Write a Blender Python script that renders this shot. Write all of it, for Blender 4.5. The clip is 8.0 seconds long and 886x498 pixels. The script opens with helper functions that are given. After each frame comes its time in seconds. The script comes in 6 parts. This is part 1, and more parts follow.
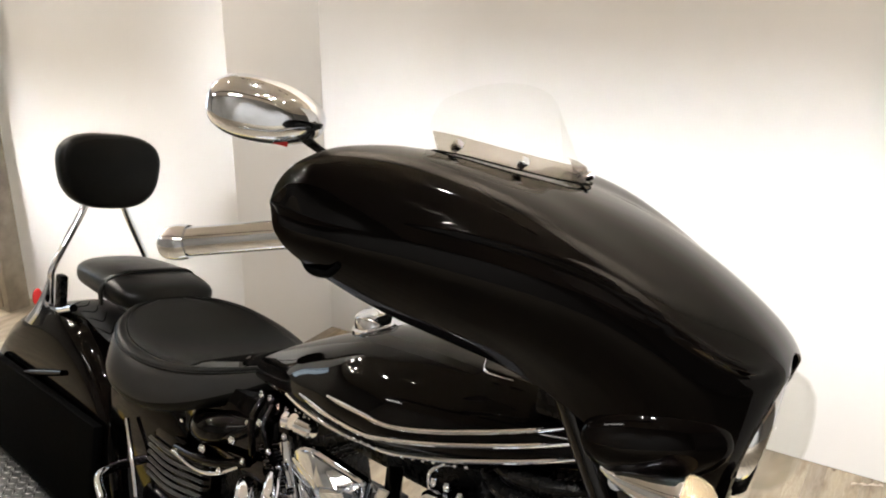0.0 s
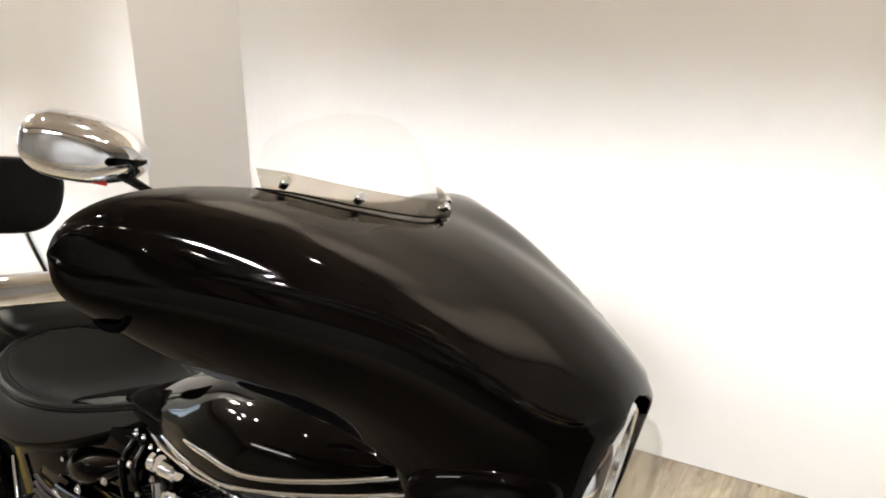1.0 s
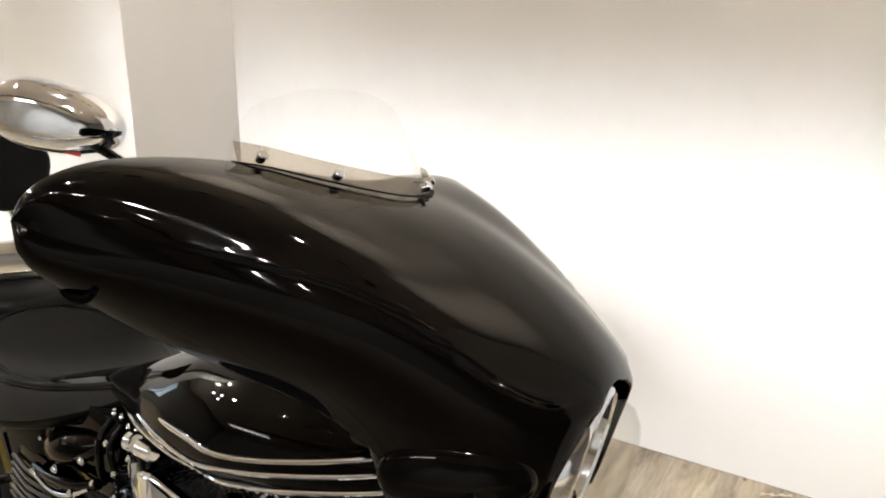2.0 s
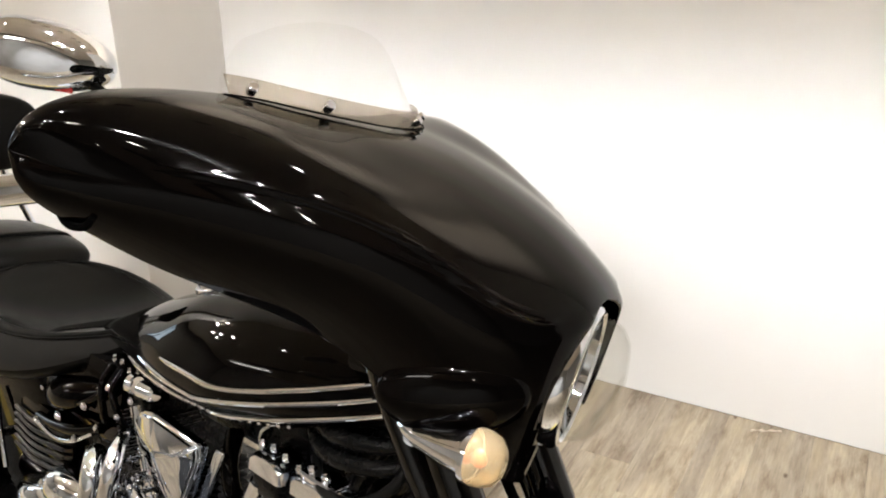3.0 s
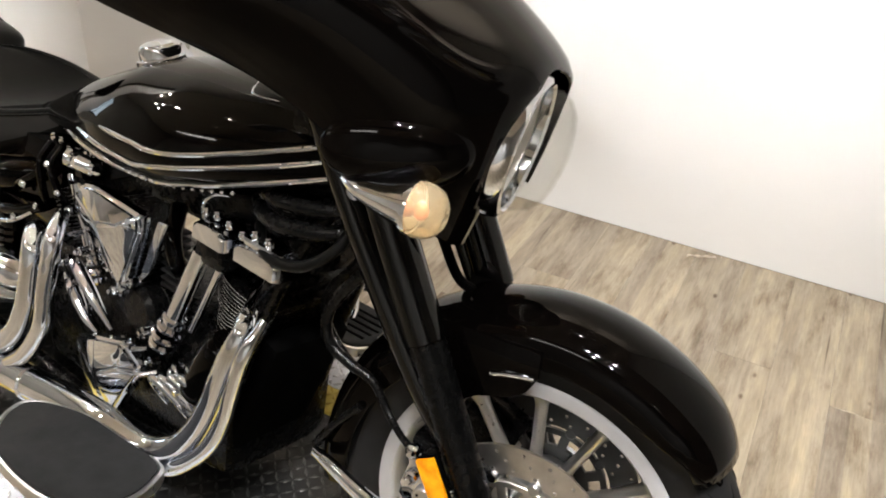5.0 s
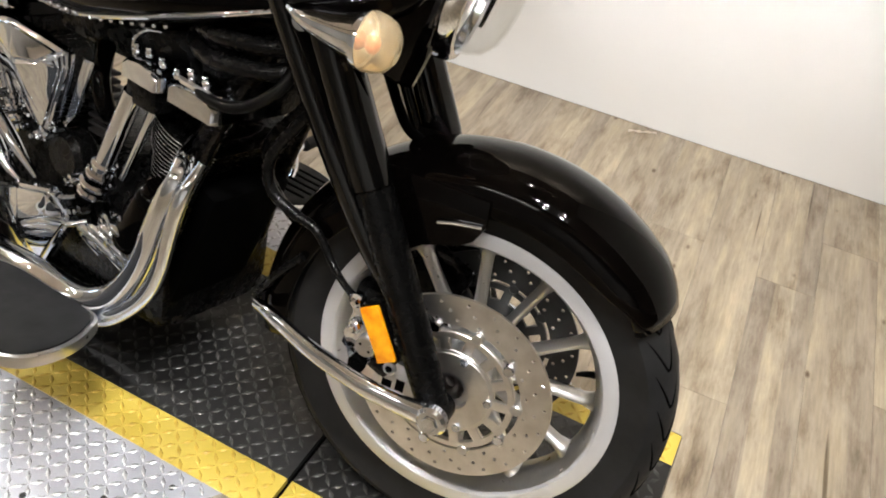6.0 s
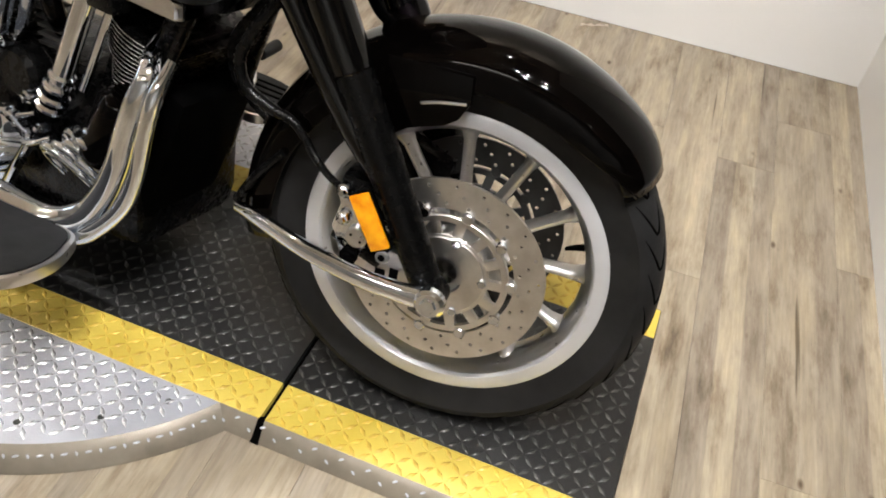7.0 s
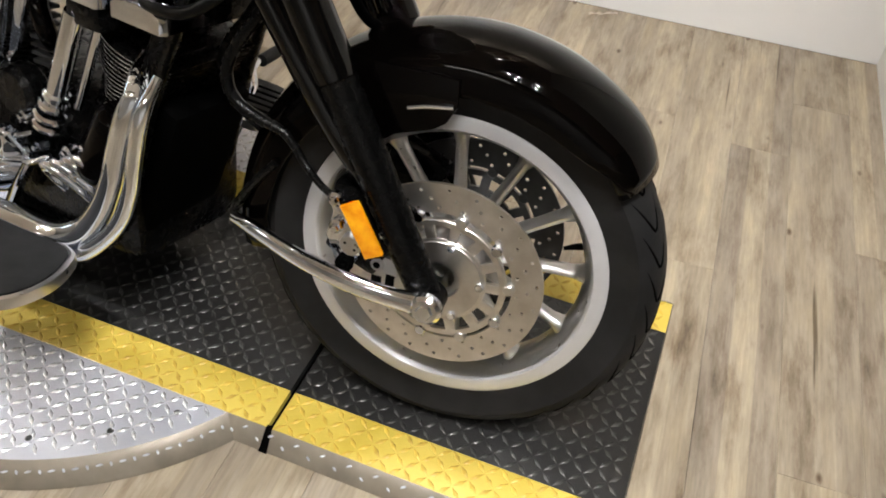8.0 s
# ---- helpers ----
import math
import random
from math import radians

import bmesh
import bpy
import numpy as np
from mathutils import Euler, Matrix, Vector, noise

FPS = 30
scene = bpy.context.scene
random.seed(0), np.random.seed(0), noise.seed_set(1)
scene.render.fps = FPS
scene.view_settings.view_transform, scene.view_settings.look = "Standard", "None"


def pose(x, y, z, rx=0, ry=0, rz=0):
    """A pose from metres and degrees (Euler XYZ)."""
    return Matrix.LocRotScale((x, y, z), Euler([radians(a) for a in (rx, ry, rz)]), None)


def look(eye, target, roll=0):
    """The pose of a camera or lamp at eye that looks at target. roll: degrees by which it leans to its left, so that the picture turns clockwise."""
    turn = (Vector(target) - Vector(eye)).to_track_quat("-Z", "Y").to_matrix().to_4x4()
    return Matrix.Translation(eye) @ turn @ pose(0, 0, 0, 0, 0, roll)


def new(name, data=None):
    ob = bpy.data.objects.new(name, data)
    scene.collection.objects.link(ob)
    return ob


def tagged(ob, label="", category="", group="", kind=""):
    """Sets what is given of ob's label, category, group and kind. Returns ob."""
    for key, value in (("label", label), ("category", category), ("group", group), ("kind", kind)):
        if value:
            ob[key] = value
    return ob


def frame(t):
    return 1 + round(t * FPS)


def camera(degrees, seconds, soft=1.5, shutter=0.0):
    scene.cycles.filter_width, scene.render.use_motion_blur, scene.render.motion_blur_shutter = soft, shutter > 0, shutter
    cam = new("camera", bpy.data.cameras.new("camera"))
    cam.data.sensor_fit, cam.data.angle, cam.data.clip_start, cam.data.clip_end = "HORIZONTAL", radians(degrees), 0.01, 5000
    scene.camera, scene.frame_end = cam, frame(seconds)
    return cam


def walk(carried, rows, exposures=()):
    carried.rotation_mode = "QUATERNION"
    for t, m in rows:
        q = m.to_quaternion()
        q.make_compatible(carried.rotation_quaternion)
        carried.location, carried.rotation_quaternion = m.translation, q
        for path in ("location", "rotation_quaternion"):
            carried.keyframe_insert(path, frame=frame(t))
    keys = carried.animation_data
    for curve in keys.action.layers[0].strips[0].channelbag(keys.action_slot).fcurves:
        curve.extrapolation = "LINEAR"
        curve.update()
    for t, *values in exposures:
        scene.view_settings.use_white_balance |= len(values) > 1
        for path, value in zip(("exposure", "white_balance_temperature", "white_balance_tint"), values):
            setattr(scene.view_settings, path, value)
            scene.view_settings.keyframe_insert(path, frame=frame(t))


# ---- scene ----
# ---- camera ----
cam = camera(56.54, 8.0, soft=1.9)
ROWS = [
    (0.0, 0.0135, -0.9219, 1.5083, 70.680, -0.356, 31.257),
    (0.3, 0.0672, -0.8806, 1.5262, 71.799, -0.202, 30.683),
    (0.5, 0.1140, -0.8356, 1.5390, 71.195, 0.018, 31.128),
    (0.7, 0.1308, -0.8015, 1.5388, 71.090, 0.119, 30.993),
    (1.0, 0.1561, -0.7521, 1.5399, 70.792, 0.190, 29.815),
    (1.2, 0.1636, -0.7325, 1.5234, 70.869, 0.107, 30.396),
    (2.3, 0.1708, -0.7297, 1.5081, 69.855, -1.021, 29.786),
    (2.5, 0.1690, -0.7333, 1.4957, 69.115, 0.399, 29.271),
    (2.7, 0.1791, -0.7448, 1.4874, 68.373, 0.427, 29.056),
    (3.0, 0.1902, -0.7629, 1.4734, 67.969, 0.194, 28.950),
    (3.5, 0.2040, -0.7864, 1.4514, 65.493, -0.940, 28.750),
    (4.0, 0.2193, -0.8053, 1.4238, 62.863, -1.783, 28.577),
    (4.5, 0.2255, -0.8103, 1.4023, 60.993, -2.461, 28.160),
    (4.7, 0.2269, -0.8023, 1.3847, 60.119, -2.680, 27.864),
    (5.8, 0.2118, -0.7992, 1.3178, 51.181, -7.150, 25.354),
    (6.0, 0.2140, -0.8129, 1.3001, 50.353, -7.392, 24.309),
    (6.5, 0.1975, -0.8401, 1.2678, 47.246, -7.472, 21.372),
    (7.0, 0.1796, -0.8709, 1.2427, 46.142, -6.378, 18.361),
    (7.2, 0.1714, -0.8784, 1.2441, 46.957, -5.550, 17.694),
    (7.5, 0.1744, -0.8779, 1.2447, 46.721, -4.889, 16.023),
    (8.0, 0.2217, -0.8338, 1.2526, 45.526, -3.348, 18.479),
]
walk(cam, [(t, pose(x, y, z, rx, ry, rz)) for t, x, y, z, rx, ry, rz in ROWS], [(0.0, 0.15), (2.5, 0.1), (4.5, -0.02), (6.0, -0.09), (7.0, -0.19), (8.0, -0.33)])

# ---- world and light ----
world = bpy.data.worlds.new("world")
scene.world = world
world.use_nodes = True
wbg = world.node_tree.nodes["Background"]
wsky = world.node_tree.nodes.new("ShaderNodeTexSky")
wsky.sky_type, wsky.sun_disc = "NISHITA", False
wsky.sun_elevation, wsky.sun_rotation = radians(35), radians(200)
world.node_tree.links.new(wsky.outputs[0], wbg.inputs[0])
wbg.inputs[1].default_value = 0.1

ROOM_X0, ROOM_X1, ROOM_Y0, ROOM_Y1, ROOM_H = -7.2, 0.843, -3.6, 1.63, 2.9
ROOM_E = 4.4
PIER_X, PIER_Y = -2.09, 1.13      # a wall section standing forward on the left
PLATE, LEAN = 0.0346, 12.29


def area(name, x, y, z, w, h, watts, color=(1, 0.95, 0.88), target=None):
    data = bpy.data.lights.new(name, "AREA")
    data.shape, data.size, data.size_y, data.energy, data.color = "RECTANGLE", w, h, watts, color
    ob = new(name, data)
    ob.matrix_world = look((x, y, z), target or (x, y + 0.001, 0))
    return ob


CLUSTER = [(0.6, -0.7), (0.27, -0.78), (0.1, -0.82), (0.55, -1.35), (0.2, -1.3), (1.7, -2.78)]
# the last two are added to fill the left side with light
DOWN = [(-0.75, 0.1), (-0.06, 0.6), (-1.7, -0.3), (-2.9, -0.3)]
# long lights added to brighten the north wall and the pier
WASH_Y = -1.9
WASHERS = [(-0.66, 3.0, ROOM_Y1, 0.8, 12.5), (-3.5, 2.3, PIER_Y, 0.62, 7)]      # x, length, wall, height on it, watts
WEST = [(-5.2, 0.95), (-4.6, 1.0), (-5.6, 0.3), (-4.95, 0.15), (-5.4, -0.1), (-4.05, -0.1)]
# SOUTH and UPPER are added lamps that feed reflections in the fairing
SOUTH = [(0.5, -2.2), (2.1, -2.2)]
UPPER = [(-1.6, 0.75), (-0.75, 0.75), (0.15, 0.75)]
SPOTS = CLUSTER + DOWN
AIMED = []      # place and target of the spots added to brighten the walls
BATTENS = [(-0.6, -2.7), (-5.0, -2.4)]
WIN_Y = 1.0
WARM = (1, 0.985, 0.975)


def spot(x, y, watts, target, cone, blend=0.7, color=WARM):
    data = bpy.data.lights.new("spot_light", "SPOT")
    data.energy, data.color, data.spot_size, data.spot_blend, data.shadow_soft_size = watts, color, radians(cone), blend, 0.022
    ob = new("spot_light", data)
    ob.matrix_world = look((x, y, ROOM_H - 0.03), target)
    return ob


def aimed(x, y, watts, target, cone, color=WARM):
    spot(x, y, watts, target, cone, 1.0, color).location.z = ROOM_H - 0.16
    AIMED.append(((x, y, ROOM_H - 0.16), target))


for x, y in CLUSTER[:5]:
    spot(x, y, 92, (x - 0.3, y + (1.3 if y > -1 else 1.75), 0.0), 47, 0.6)
spot(*CLUSTER[5], 160, (*CLUSTER[5], 0), 62, 0.5)
for x, y in DOWN:
    spot(x, y, 120 if x < -0.5 else 22, (x, y + 0.05, 0), 62)
for x, length, wall, z, watts in WASHERS:
    area("wash_light", x, WASH_Y, ROOM_H - 0.12, length, 0.05, watts, (1, 0.99, 0.985), (x, wall, z)).data.spread = radians(16)
# added light on the upper wall, the pier and the south wall
for x, y in UPPER:
    aimed(x, y, 30, (x, ROOM_Y1, 2.3), 72, (1.0, 0.8, 0.58))
    aimed(x + 0.2, y, 95, (x + 0.2, ROOM_Y1, 2.65), 62, (1.0, 0.84, 0.66))
aimed(-1.15, 0.75, 42, (PIER_X, 1.38, 1.75), 66, (1.0, 0.93, 0.84))
for x, y in SOUTH:
    aimed(x, y, 420, (x + 0.2, ROOM_Y0, 0.5), 75)
for x, y in BATTENS:
    area("batten_light", x, y, ROOM_H - 0.09, 1.2, 0.25, 8, WARM)
area("window_light", ROOM_X0 - 0.2, WIN_Y, 1.2, 0.9, 1.5, 22, (0.7, 0.85, 1.0), (0, WIN_Y, 1.2))

# ---- materials ----
def material(name, color, rough=0.5, metal=0.0, coat=0.0, ior=1.5, transmission=0.0, emit=None, strength=0.0):
    m = bpy.data.materials.new(name)
    m.use_nodes = True
    b = m.node_tree.nodes["Principled BSDF"]
    b.inputs["Base Color"].default_value = (*color, 1)
    b.inputs["Roughness"].default_value = rough
    b.inputs["Metallic"].default_value = metal
    b.inputs["Coat Weight"].default_value = coat
    b.inputs["Coat Roughness"].default_value = 0.03
    b.inputs["IOR"].default_value = ior
    b.inputs["Transmission Weight"].default_value = transmission
    if emit:
        b.inputs["Emission Color"].default_value = (*emit, 1)
        b.inputs["Emission Strength"].default_value = strength
    return m


def node(m, kind, **values):
    n = m.node_tree.nodes.new(kind)
    for key, value in values.items():
        n.inputs[key.replace("_", " ")].default_value = value
    return n


def link(m, a, b):
    m.node_tree.links.new(a, b)


def coords(m, scale=(1, 1, 1), space="Object"):
    tc = node(m, "ShaderNodeTexCoord")
    mp = node(m, "ShaderNodeMapping")
    mp.inputs["Scale"].default_value = scale
    link(m, tc.outputs[space], mp.inputs["Vector"])
    return mp.outputs["Vector"]


def ramp(m, source, stops):
    n = node(m, "ShaderNodeValToRGB")
    while len(n.color_ramp.elements) < len(stops):
        n.color_ramp.elements.new(0.5)
    for e, (at, c) in zip(n.color_ramp.elements, stops):
        e.position, e.color = at, (*c, 1)
    link(m, source, n.inputs["Fac"])
    return n.outputs["Color"]


def noisy(m, vector, scale, detail=4, rough=0.55):
    n = node(m, "ShaderNodeTexNoise", Scale=scale, Detail=detail, Roughness=rough)
    link(m, vector, n.inputs["Vector"])
    return n.outputs["Fac"]


def bump(m, source, strength=0.2, distance=0.002):
    n = node(m, "ShaderNodeBump", Strength=strength, Distance=distance)
    link(m, source, n.inputs["Height"])
    link(m, n.outputs["Normal"], m.node_tree.nodes["Principled BSDF"].inputs["Normal"])


def varied(m, scale, low, high, rough=None, bump_scale=None, bump_strength=0.2, stretch=(1, 1, 1)):
    b = m.node_tree.nodes["Principled BSDF"]
    v = coords(m, stretch)
    link(m, ramp(m, noisy(m, v, scale), [(0.3, low), (0.7, high)]), b.inputs["Base Color"])
    if rough:
        f = noisy(m, v, scale * 3.1)
        r = node(m, "ShaderNodeMapRange")
        r.inputs["To Min"].default_value, r.inputs["To Max"].default_value = rough
        link(m, f, r.inputs["Value"])
        link(m, r.outputs["Result"], b.inputs["Roughness"])
    if bump_scale:
        bump(m, noisy(m, v, bump_scale, 6), bump_strength)
    return m


enamel = varied(material("black_enamel", (0.0006, 0.0006, 0.0006), 0.05, ior=1.42), 3, (0.0004, 0.0004, 0.0004), (0.0008, 0.0008, 0.0008), (0.03, 0.07))
paint = varied(material("black_paint", (0.0006, 0.0005, 0.0004), 0.05, ior=1.21), 3, (0.0004, 0.0003, 0.0003), (0.0008, 0.0006, 0.0005), (0.03, 0.06))
satin = varied(material("satin_black", (0.002, 0.002, 0.002), 0.28, ior=1.24), 25, (0.0013, 0.0013, 0.0013), (0.0028, 0.0028, 0.0028), (0.2, 0.34))
matt = varied(material("matt_black", (0.001, 0.001, 0.001), 0.6, ior=1.06), 30, (0.0008, 0.0008, 0.0008), (0.0015, 0.0015, 0.0015), (0.5, 0.75), 200, 0.15)
leather = varied(material("black_leather", (0.004, 0.004, 0.004), 0.3, ior=1.2), 12, (0.0015, 0.0016, 0.0015), (0.0032, 0.0032, 0.003), (0.24, 0.42), 300, 0.12)
# Paler copy of the leather, with the light on the skirt in its colour
skirt_leather = varied(material("lit_leather", (0.01, 0.0095, 0.009), 0.36, ior=1.5), 9, (0.006, 0.006, 0.006), (0.014, 0.0135, 0.013), (0.28, 0.42), 260, 0.1)
rubber = varied(material("tyre_rubber", (0.007, 0.007, 0.0075), 0.6, ior=1.25), 14, (0.008, 0.008, 0.0085), (0.017, 0.017, 0.0175), (0.5, 0.7), 300, 0.2)
chrome = varied(material("chrome", (0.7, 0.74, 0.82), 0.05, 1.0), 6, (0.74, 0.78, 0.85), (0.84, 0.88, 0.95), (0.02, 0.08))
casting = varied(material("polished_casting", (0.7, 0.73, 0.78), 0.06, 1.0), 9, (0.7, 0.74, 0.82), (0.84, 0.88, 0.95), (0.03, 0.1))
bump(casting, noisy(casting, coords(casting), 13, 0), 0.7, 0.008)
alloy = varied(material("cast_alloy", (0.55, 0.55, 0.55), 0.32, 1.0), 18, (0.58, 0.58, 0.59), (0.7, 0.7, 0.7), (0.22, 0.38), 160, 0.08)
lip_metal = varied(material("machined_alloy", (0.6, 0.61, 0.64), 0.4, 0.5), 9, (0.56, 0.57, 0.6), (0.65, 0.66, 0.69), (0.32, 0.46))
disc_metal = varied(material("disc_steel", (0.5, 0.48, 0.45), 0.35, 1.0), 26, (0.6, 0.575, 0.54), (0.8, 0.78, 0.75), (0.24, 0.42))
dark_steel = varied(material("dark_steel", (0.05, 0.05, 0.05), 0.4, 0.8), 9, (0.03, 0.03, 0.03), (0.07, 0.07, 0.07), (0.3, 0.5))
amber = material("amber_plastic", (0.9, 0.34, 0.005), 0.25, 0.0, 0.3)
amber.node_tree.nodes["Principled BSDF"].inputs["Subsurface Weight"].default_value = 0.2
varied(amber, 45, (0.72, 0.2, 0.0), (0.95, 0.42, 0.01))
red = material("red_plastic", (0.5, 0.02, 0.02), 0.2, 0, 0.3)
orange_bulb = material("orange_bulb", (0.55, 0.2, 0.1), 0.4)



def thin_pane(name, tint, gloss):
    """A thin clear sheet: light passes straight through, a little is mirrored."""
    m = bpy.data.materials.new(name)
    m.use_nodes = True
    m.node_tree.nodes.clear()
    out, mix = node(m, "ShaderNodeOutputMaterial"), node(m, "ShaderNodeMixShader")
    facing = node(m, "ShaderNodeLayerWeight", Blend=0.5)
    rise, amount = node(m, "ShaderNodeMath"), node(m, "ShaderNodeMath")
    rise.operation, rise.inputs[1].default_value = "POWER", 5.0
    amount.operation, amount.inputs[1].default_value, amount.inputs[2].default_value = "MULTIPLY_ADD", 6 * gloss, gloss
    link(m, facing.outputs["Facing"], rise.inputs[0])
    link(m, rise.outputs[0], amount.inputs[0])
    see = node(m, "ShaderNodeBsdfTransparent", Color=(*tint, 1))
    shine = node(m, "ShaderNodeBsdfGlossy", Roughness=0.02)
    link(m, amount.outputs[0], mix.inputs[0])
    link(m, see.outputs[0], mix.inputs[1])
    link(m, shine.outputs[0], mix.inputs[2])
    link(m, mix.outputs[0], out.inputs[0])
    return m


screen_clear = thin_pane("screen_plastic", (0.985, 0.985, 0.98), 0.012)
reflector = material("lamp_reflector", (0.9, 0.89, 0.87), 0.3, 0.35)
cream = varied(material("cream_plastic", (0.75, 0.66, 0.5), 0.4), 60, (0.74, 0.69, 0.59), (0.86, 0.81, 0.72))
# tan tint stands in for a reflection in the screen's lower strip
sheen_pane = thin_pane("tan_sheen_plastic", (0.8, 0.765, 0.71), 0.05)
lamp_clear = thin_pane("lamp_glass", (0.96, 0.96, 0.95), 0.03)
lens = material("lens_plastic", (0.9, 0.76, 0.54), 0.16, ior=1.2, transmission=0.9)

wall_paint = varied(material("wall_paint", (0.82, 0.82, 0.82), 0.7), 1.3, (0.805, 0.803, 0.8), (0.84, 0.84, 0.842), (0.6, 0.8), 120, 0.1)
panel_paint = varied(material("panel_paint", (0.62, 0.54, 0.44), 0.7), 1.3, (0.6, 0.52, 0.43), (0.65, 0.57, 0.47), (0.6, 0.8), 120, 0.1)
# Unseen walls closing the room, in a grey set for the bike's reflections
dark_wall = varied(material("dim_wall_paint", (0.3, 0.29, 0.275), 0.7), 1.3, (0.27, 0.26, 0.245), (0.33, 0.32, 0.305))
dark_ceiling = varied(material("dim_ceiling_paint", (0.76, 0.67, 0.56), 0.8), 1.5, (0.72, 0.63, 0.52), (0.8, 0.71, 0.6))
ceiling_paint = varied(material("ceiling_paint", (0.75, 0.73, 0.7), 0.8), 1.5, (0.72, 0.7, 0.67), (0.77, 0.75, 0.72))
plate_black = varied(material("black_plate_paint", (0.01, 0.01, 0.01), 0.4), 14, (0.004, 0.004, 0.004), (0.015, 0.015, 0.0145), (0.3, 0.52), 250, 0.15)
# Lighter black for the tread bars: wear, with glints put into the colour
tread_black = varied(material("worn_glint_black", (0.05, 0.05, 0.05), 0.3, 0.3), 30, (0.015, 0.015, 0.015), (0.085, 0.085, 0.083), (0.22, 0.4))
plate_yellow = varied(material("yellow_plate_paint", (0.68, 0.51, 0.075), 0.45), 9, (0.56, 0.42, 0.06), (0.71, 0.56, 0.12), (0.3, 0.5), 250, 0.15)
# Darker yellow: the shaded sides of the tread bars put into their colour
yellow_shade = varied(material("shaded_yellow_paint", (0.5, 0.33, 0.04), 0.35), 40, (0.4, 0.26, 0.03), (0.7, 0.49, 0.07), (0.25, 0.45))
plate_silver = varied(material("silver_plate", (0.55, 0.57, 0.63), 0.45, 0.3), 10, (0.48, 0.5, 0.56), (0.6, 0.62, 0.68), (0.3, 0.48), 200, 0.1)
# Brighter silver: the glints on the tread bars put into their colour
plate_bright = varied(material("glint_tread", (0.76, 0.78, 0.83), 0.3, 0.6), 30, (0.66, 0.68, 0.73), (0.82, 0.84, 0.88), (0.18, 0.35))
# Brown tone: the wood floor's reflection in the ramp edges, put into the colour
edge_metal = varied(material("edge_steel", (0.25, 0.22, 0.18), 0.5, 0.3), 14, (0.19, 0.165, 0.13), (0.3, 0.265, 0.215), (0.3, 0.5))

wood = material("wood_plank", (0.4, 0.28, 0.15), 0.42)
wb = wood.node_tree.nodes["Principled BSDF"]
wv = coords(wood, (1, 1, 1))
info = node(wood, "ShaderNodeObjectInfo")
shift = node(wood, "ShaderNodeVectorMath")
shift.operation = "MULTIPLY_ADD"
shift.inputs[1].default_value = (1, 1, 1)
link(wood, wv, shift.inputs[0])
comb = node(wood, "ShaderNodeCombineXYZ")
mul = node(wood, "ShaderNodeMath")
mul.operation, mul.inputs[1].default_value = "MULTIPLY", 37.0
link(wood, info.outputs["Random"], mul.inputs[0])
for k in range(3):
    link(wood, mul.outputs[0], comb.inputs[k])
link(wood, comb.outputs[0], shift.inputs[2])


def stretched(x, y, scale, detail, rough=0.55):
    """Noise drawn out along the boards."""
    mp = node(wood, "ShaderNodeMapping")
    mp.inputs["Scale"].default_value = (x, y, 1)
    link(wood, shift.outputs[0], mp.inputs["Vector"])
    return noisy(wood, mp.outputs[0], scale, detail, rough)


def blend(mode, fac, a, b):
    n = node(wood, "ShaderNodeMixRGB")
    n.blend_type = mode
    for slot, value in zip(n.inputs, (fac, a, b)):
        if isinstance(value, (int, float)):
            slot.default_value = value
        else:
            link(wood, value, slot)
    return n.outputs[0]


grain = stretched(90, 5, 2.0, 6, 0.6)
stave = node(wood, "ShaderNodeVectorMath")
stave.operation = "SNAP"
stave.inputs[1].default_value = (0.0507, 50.0, 50.0)
link(wood, wv, stave.inputs[0])
seed = node(wood, "ShaderNodeVectorMath")
seed.operation = "ADD"
link(wood, stave.outputs[0], seed.inputs[0])
link(wood, comb.outputs[0], seed.inputs[1])
dice = node(wood, "ShaderNodeTexWhiteNoise")
dice.noise_dimensions = "3D"
link(wood, seed.outputs[0], dice.inputs["Vector"])
streak = ramp(wood, dice.outputs["Value"], [(0.0, (0.304, 0.27, 0.23)), (0.35, (0.343, 0.304, 0.252)), (0.7, (0.382, 0.338, 0.269)), (1.0, (0.417, 0.372, 0.301))])
tone = ramp(wood, stretched(19, 4.0, 1.0, 9, 0.7), [(0.3, (0.4, 0.33, 0.27)), (0.4, (0.74, 0.69, 0.63)), (0.5, (1.0, 0.98, 0.95)), (0.66, (1.2, 1.16, 1.06))])
wash = ramp(wood, stretched(26, 3.2, 1.2, 6, 0.65), [(0.36, (0.78, 0.75, 0.71)), (0.6, (1.02, 1.0, 0.97))])
fine = ramp(wood, grain, [(0.3, (0.84, 0.83, 0.8)), (0.65, (1.06, 1.06, 1.06))])
crack = ramp(wood, stretched(48, 1.3, 1.0, 2), [(0.24, (0.3, 0.26, 0.2)), (0.3, (1, 1, 1))])
kn = node(wood, "ShaderNodeTexVoronoi", Scale=1.0)
kmap = node(wood, "ShaderNodeMapping")
kmap.inputs["Scale"].default_value = (10.5, 5.2, 1)
link(wood, shift.outputs[0], kmap.inputs["Vector"])
link(wood, kmap.outputs[0], kn.inputs["Vector"])
knot = ramp(wood, kn.outputs["Distance"], [(0.03, (0.28, 0.21, 0.15)), (0.085, (1, 1, 1))])
col = streak
for layer in (tone, wash, fine, crack, knot):
    col = blend("MULTIPLY", 1.0, col, layer)
link(wood, col, wb.inputs["Base Color"])
bump(wood, grain, 0.1, 0.001)
joint = material("joint_dark", (0.13, 0.1, 0.065), 0.8)


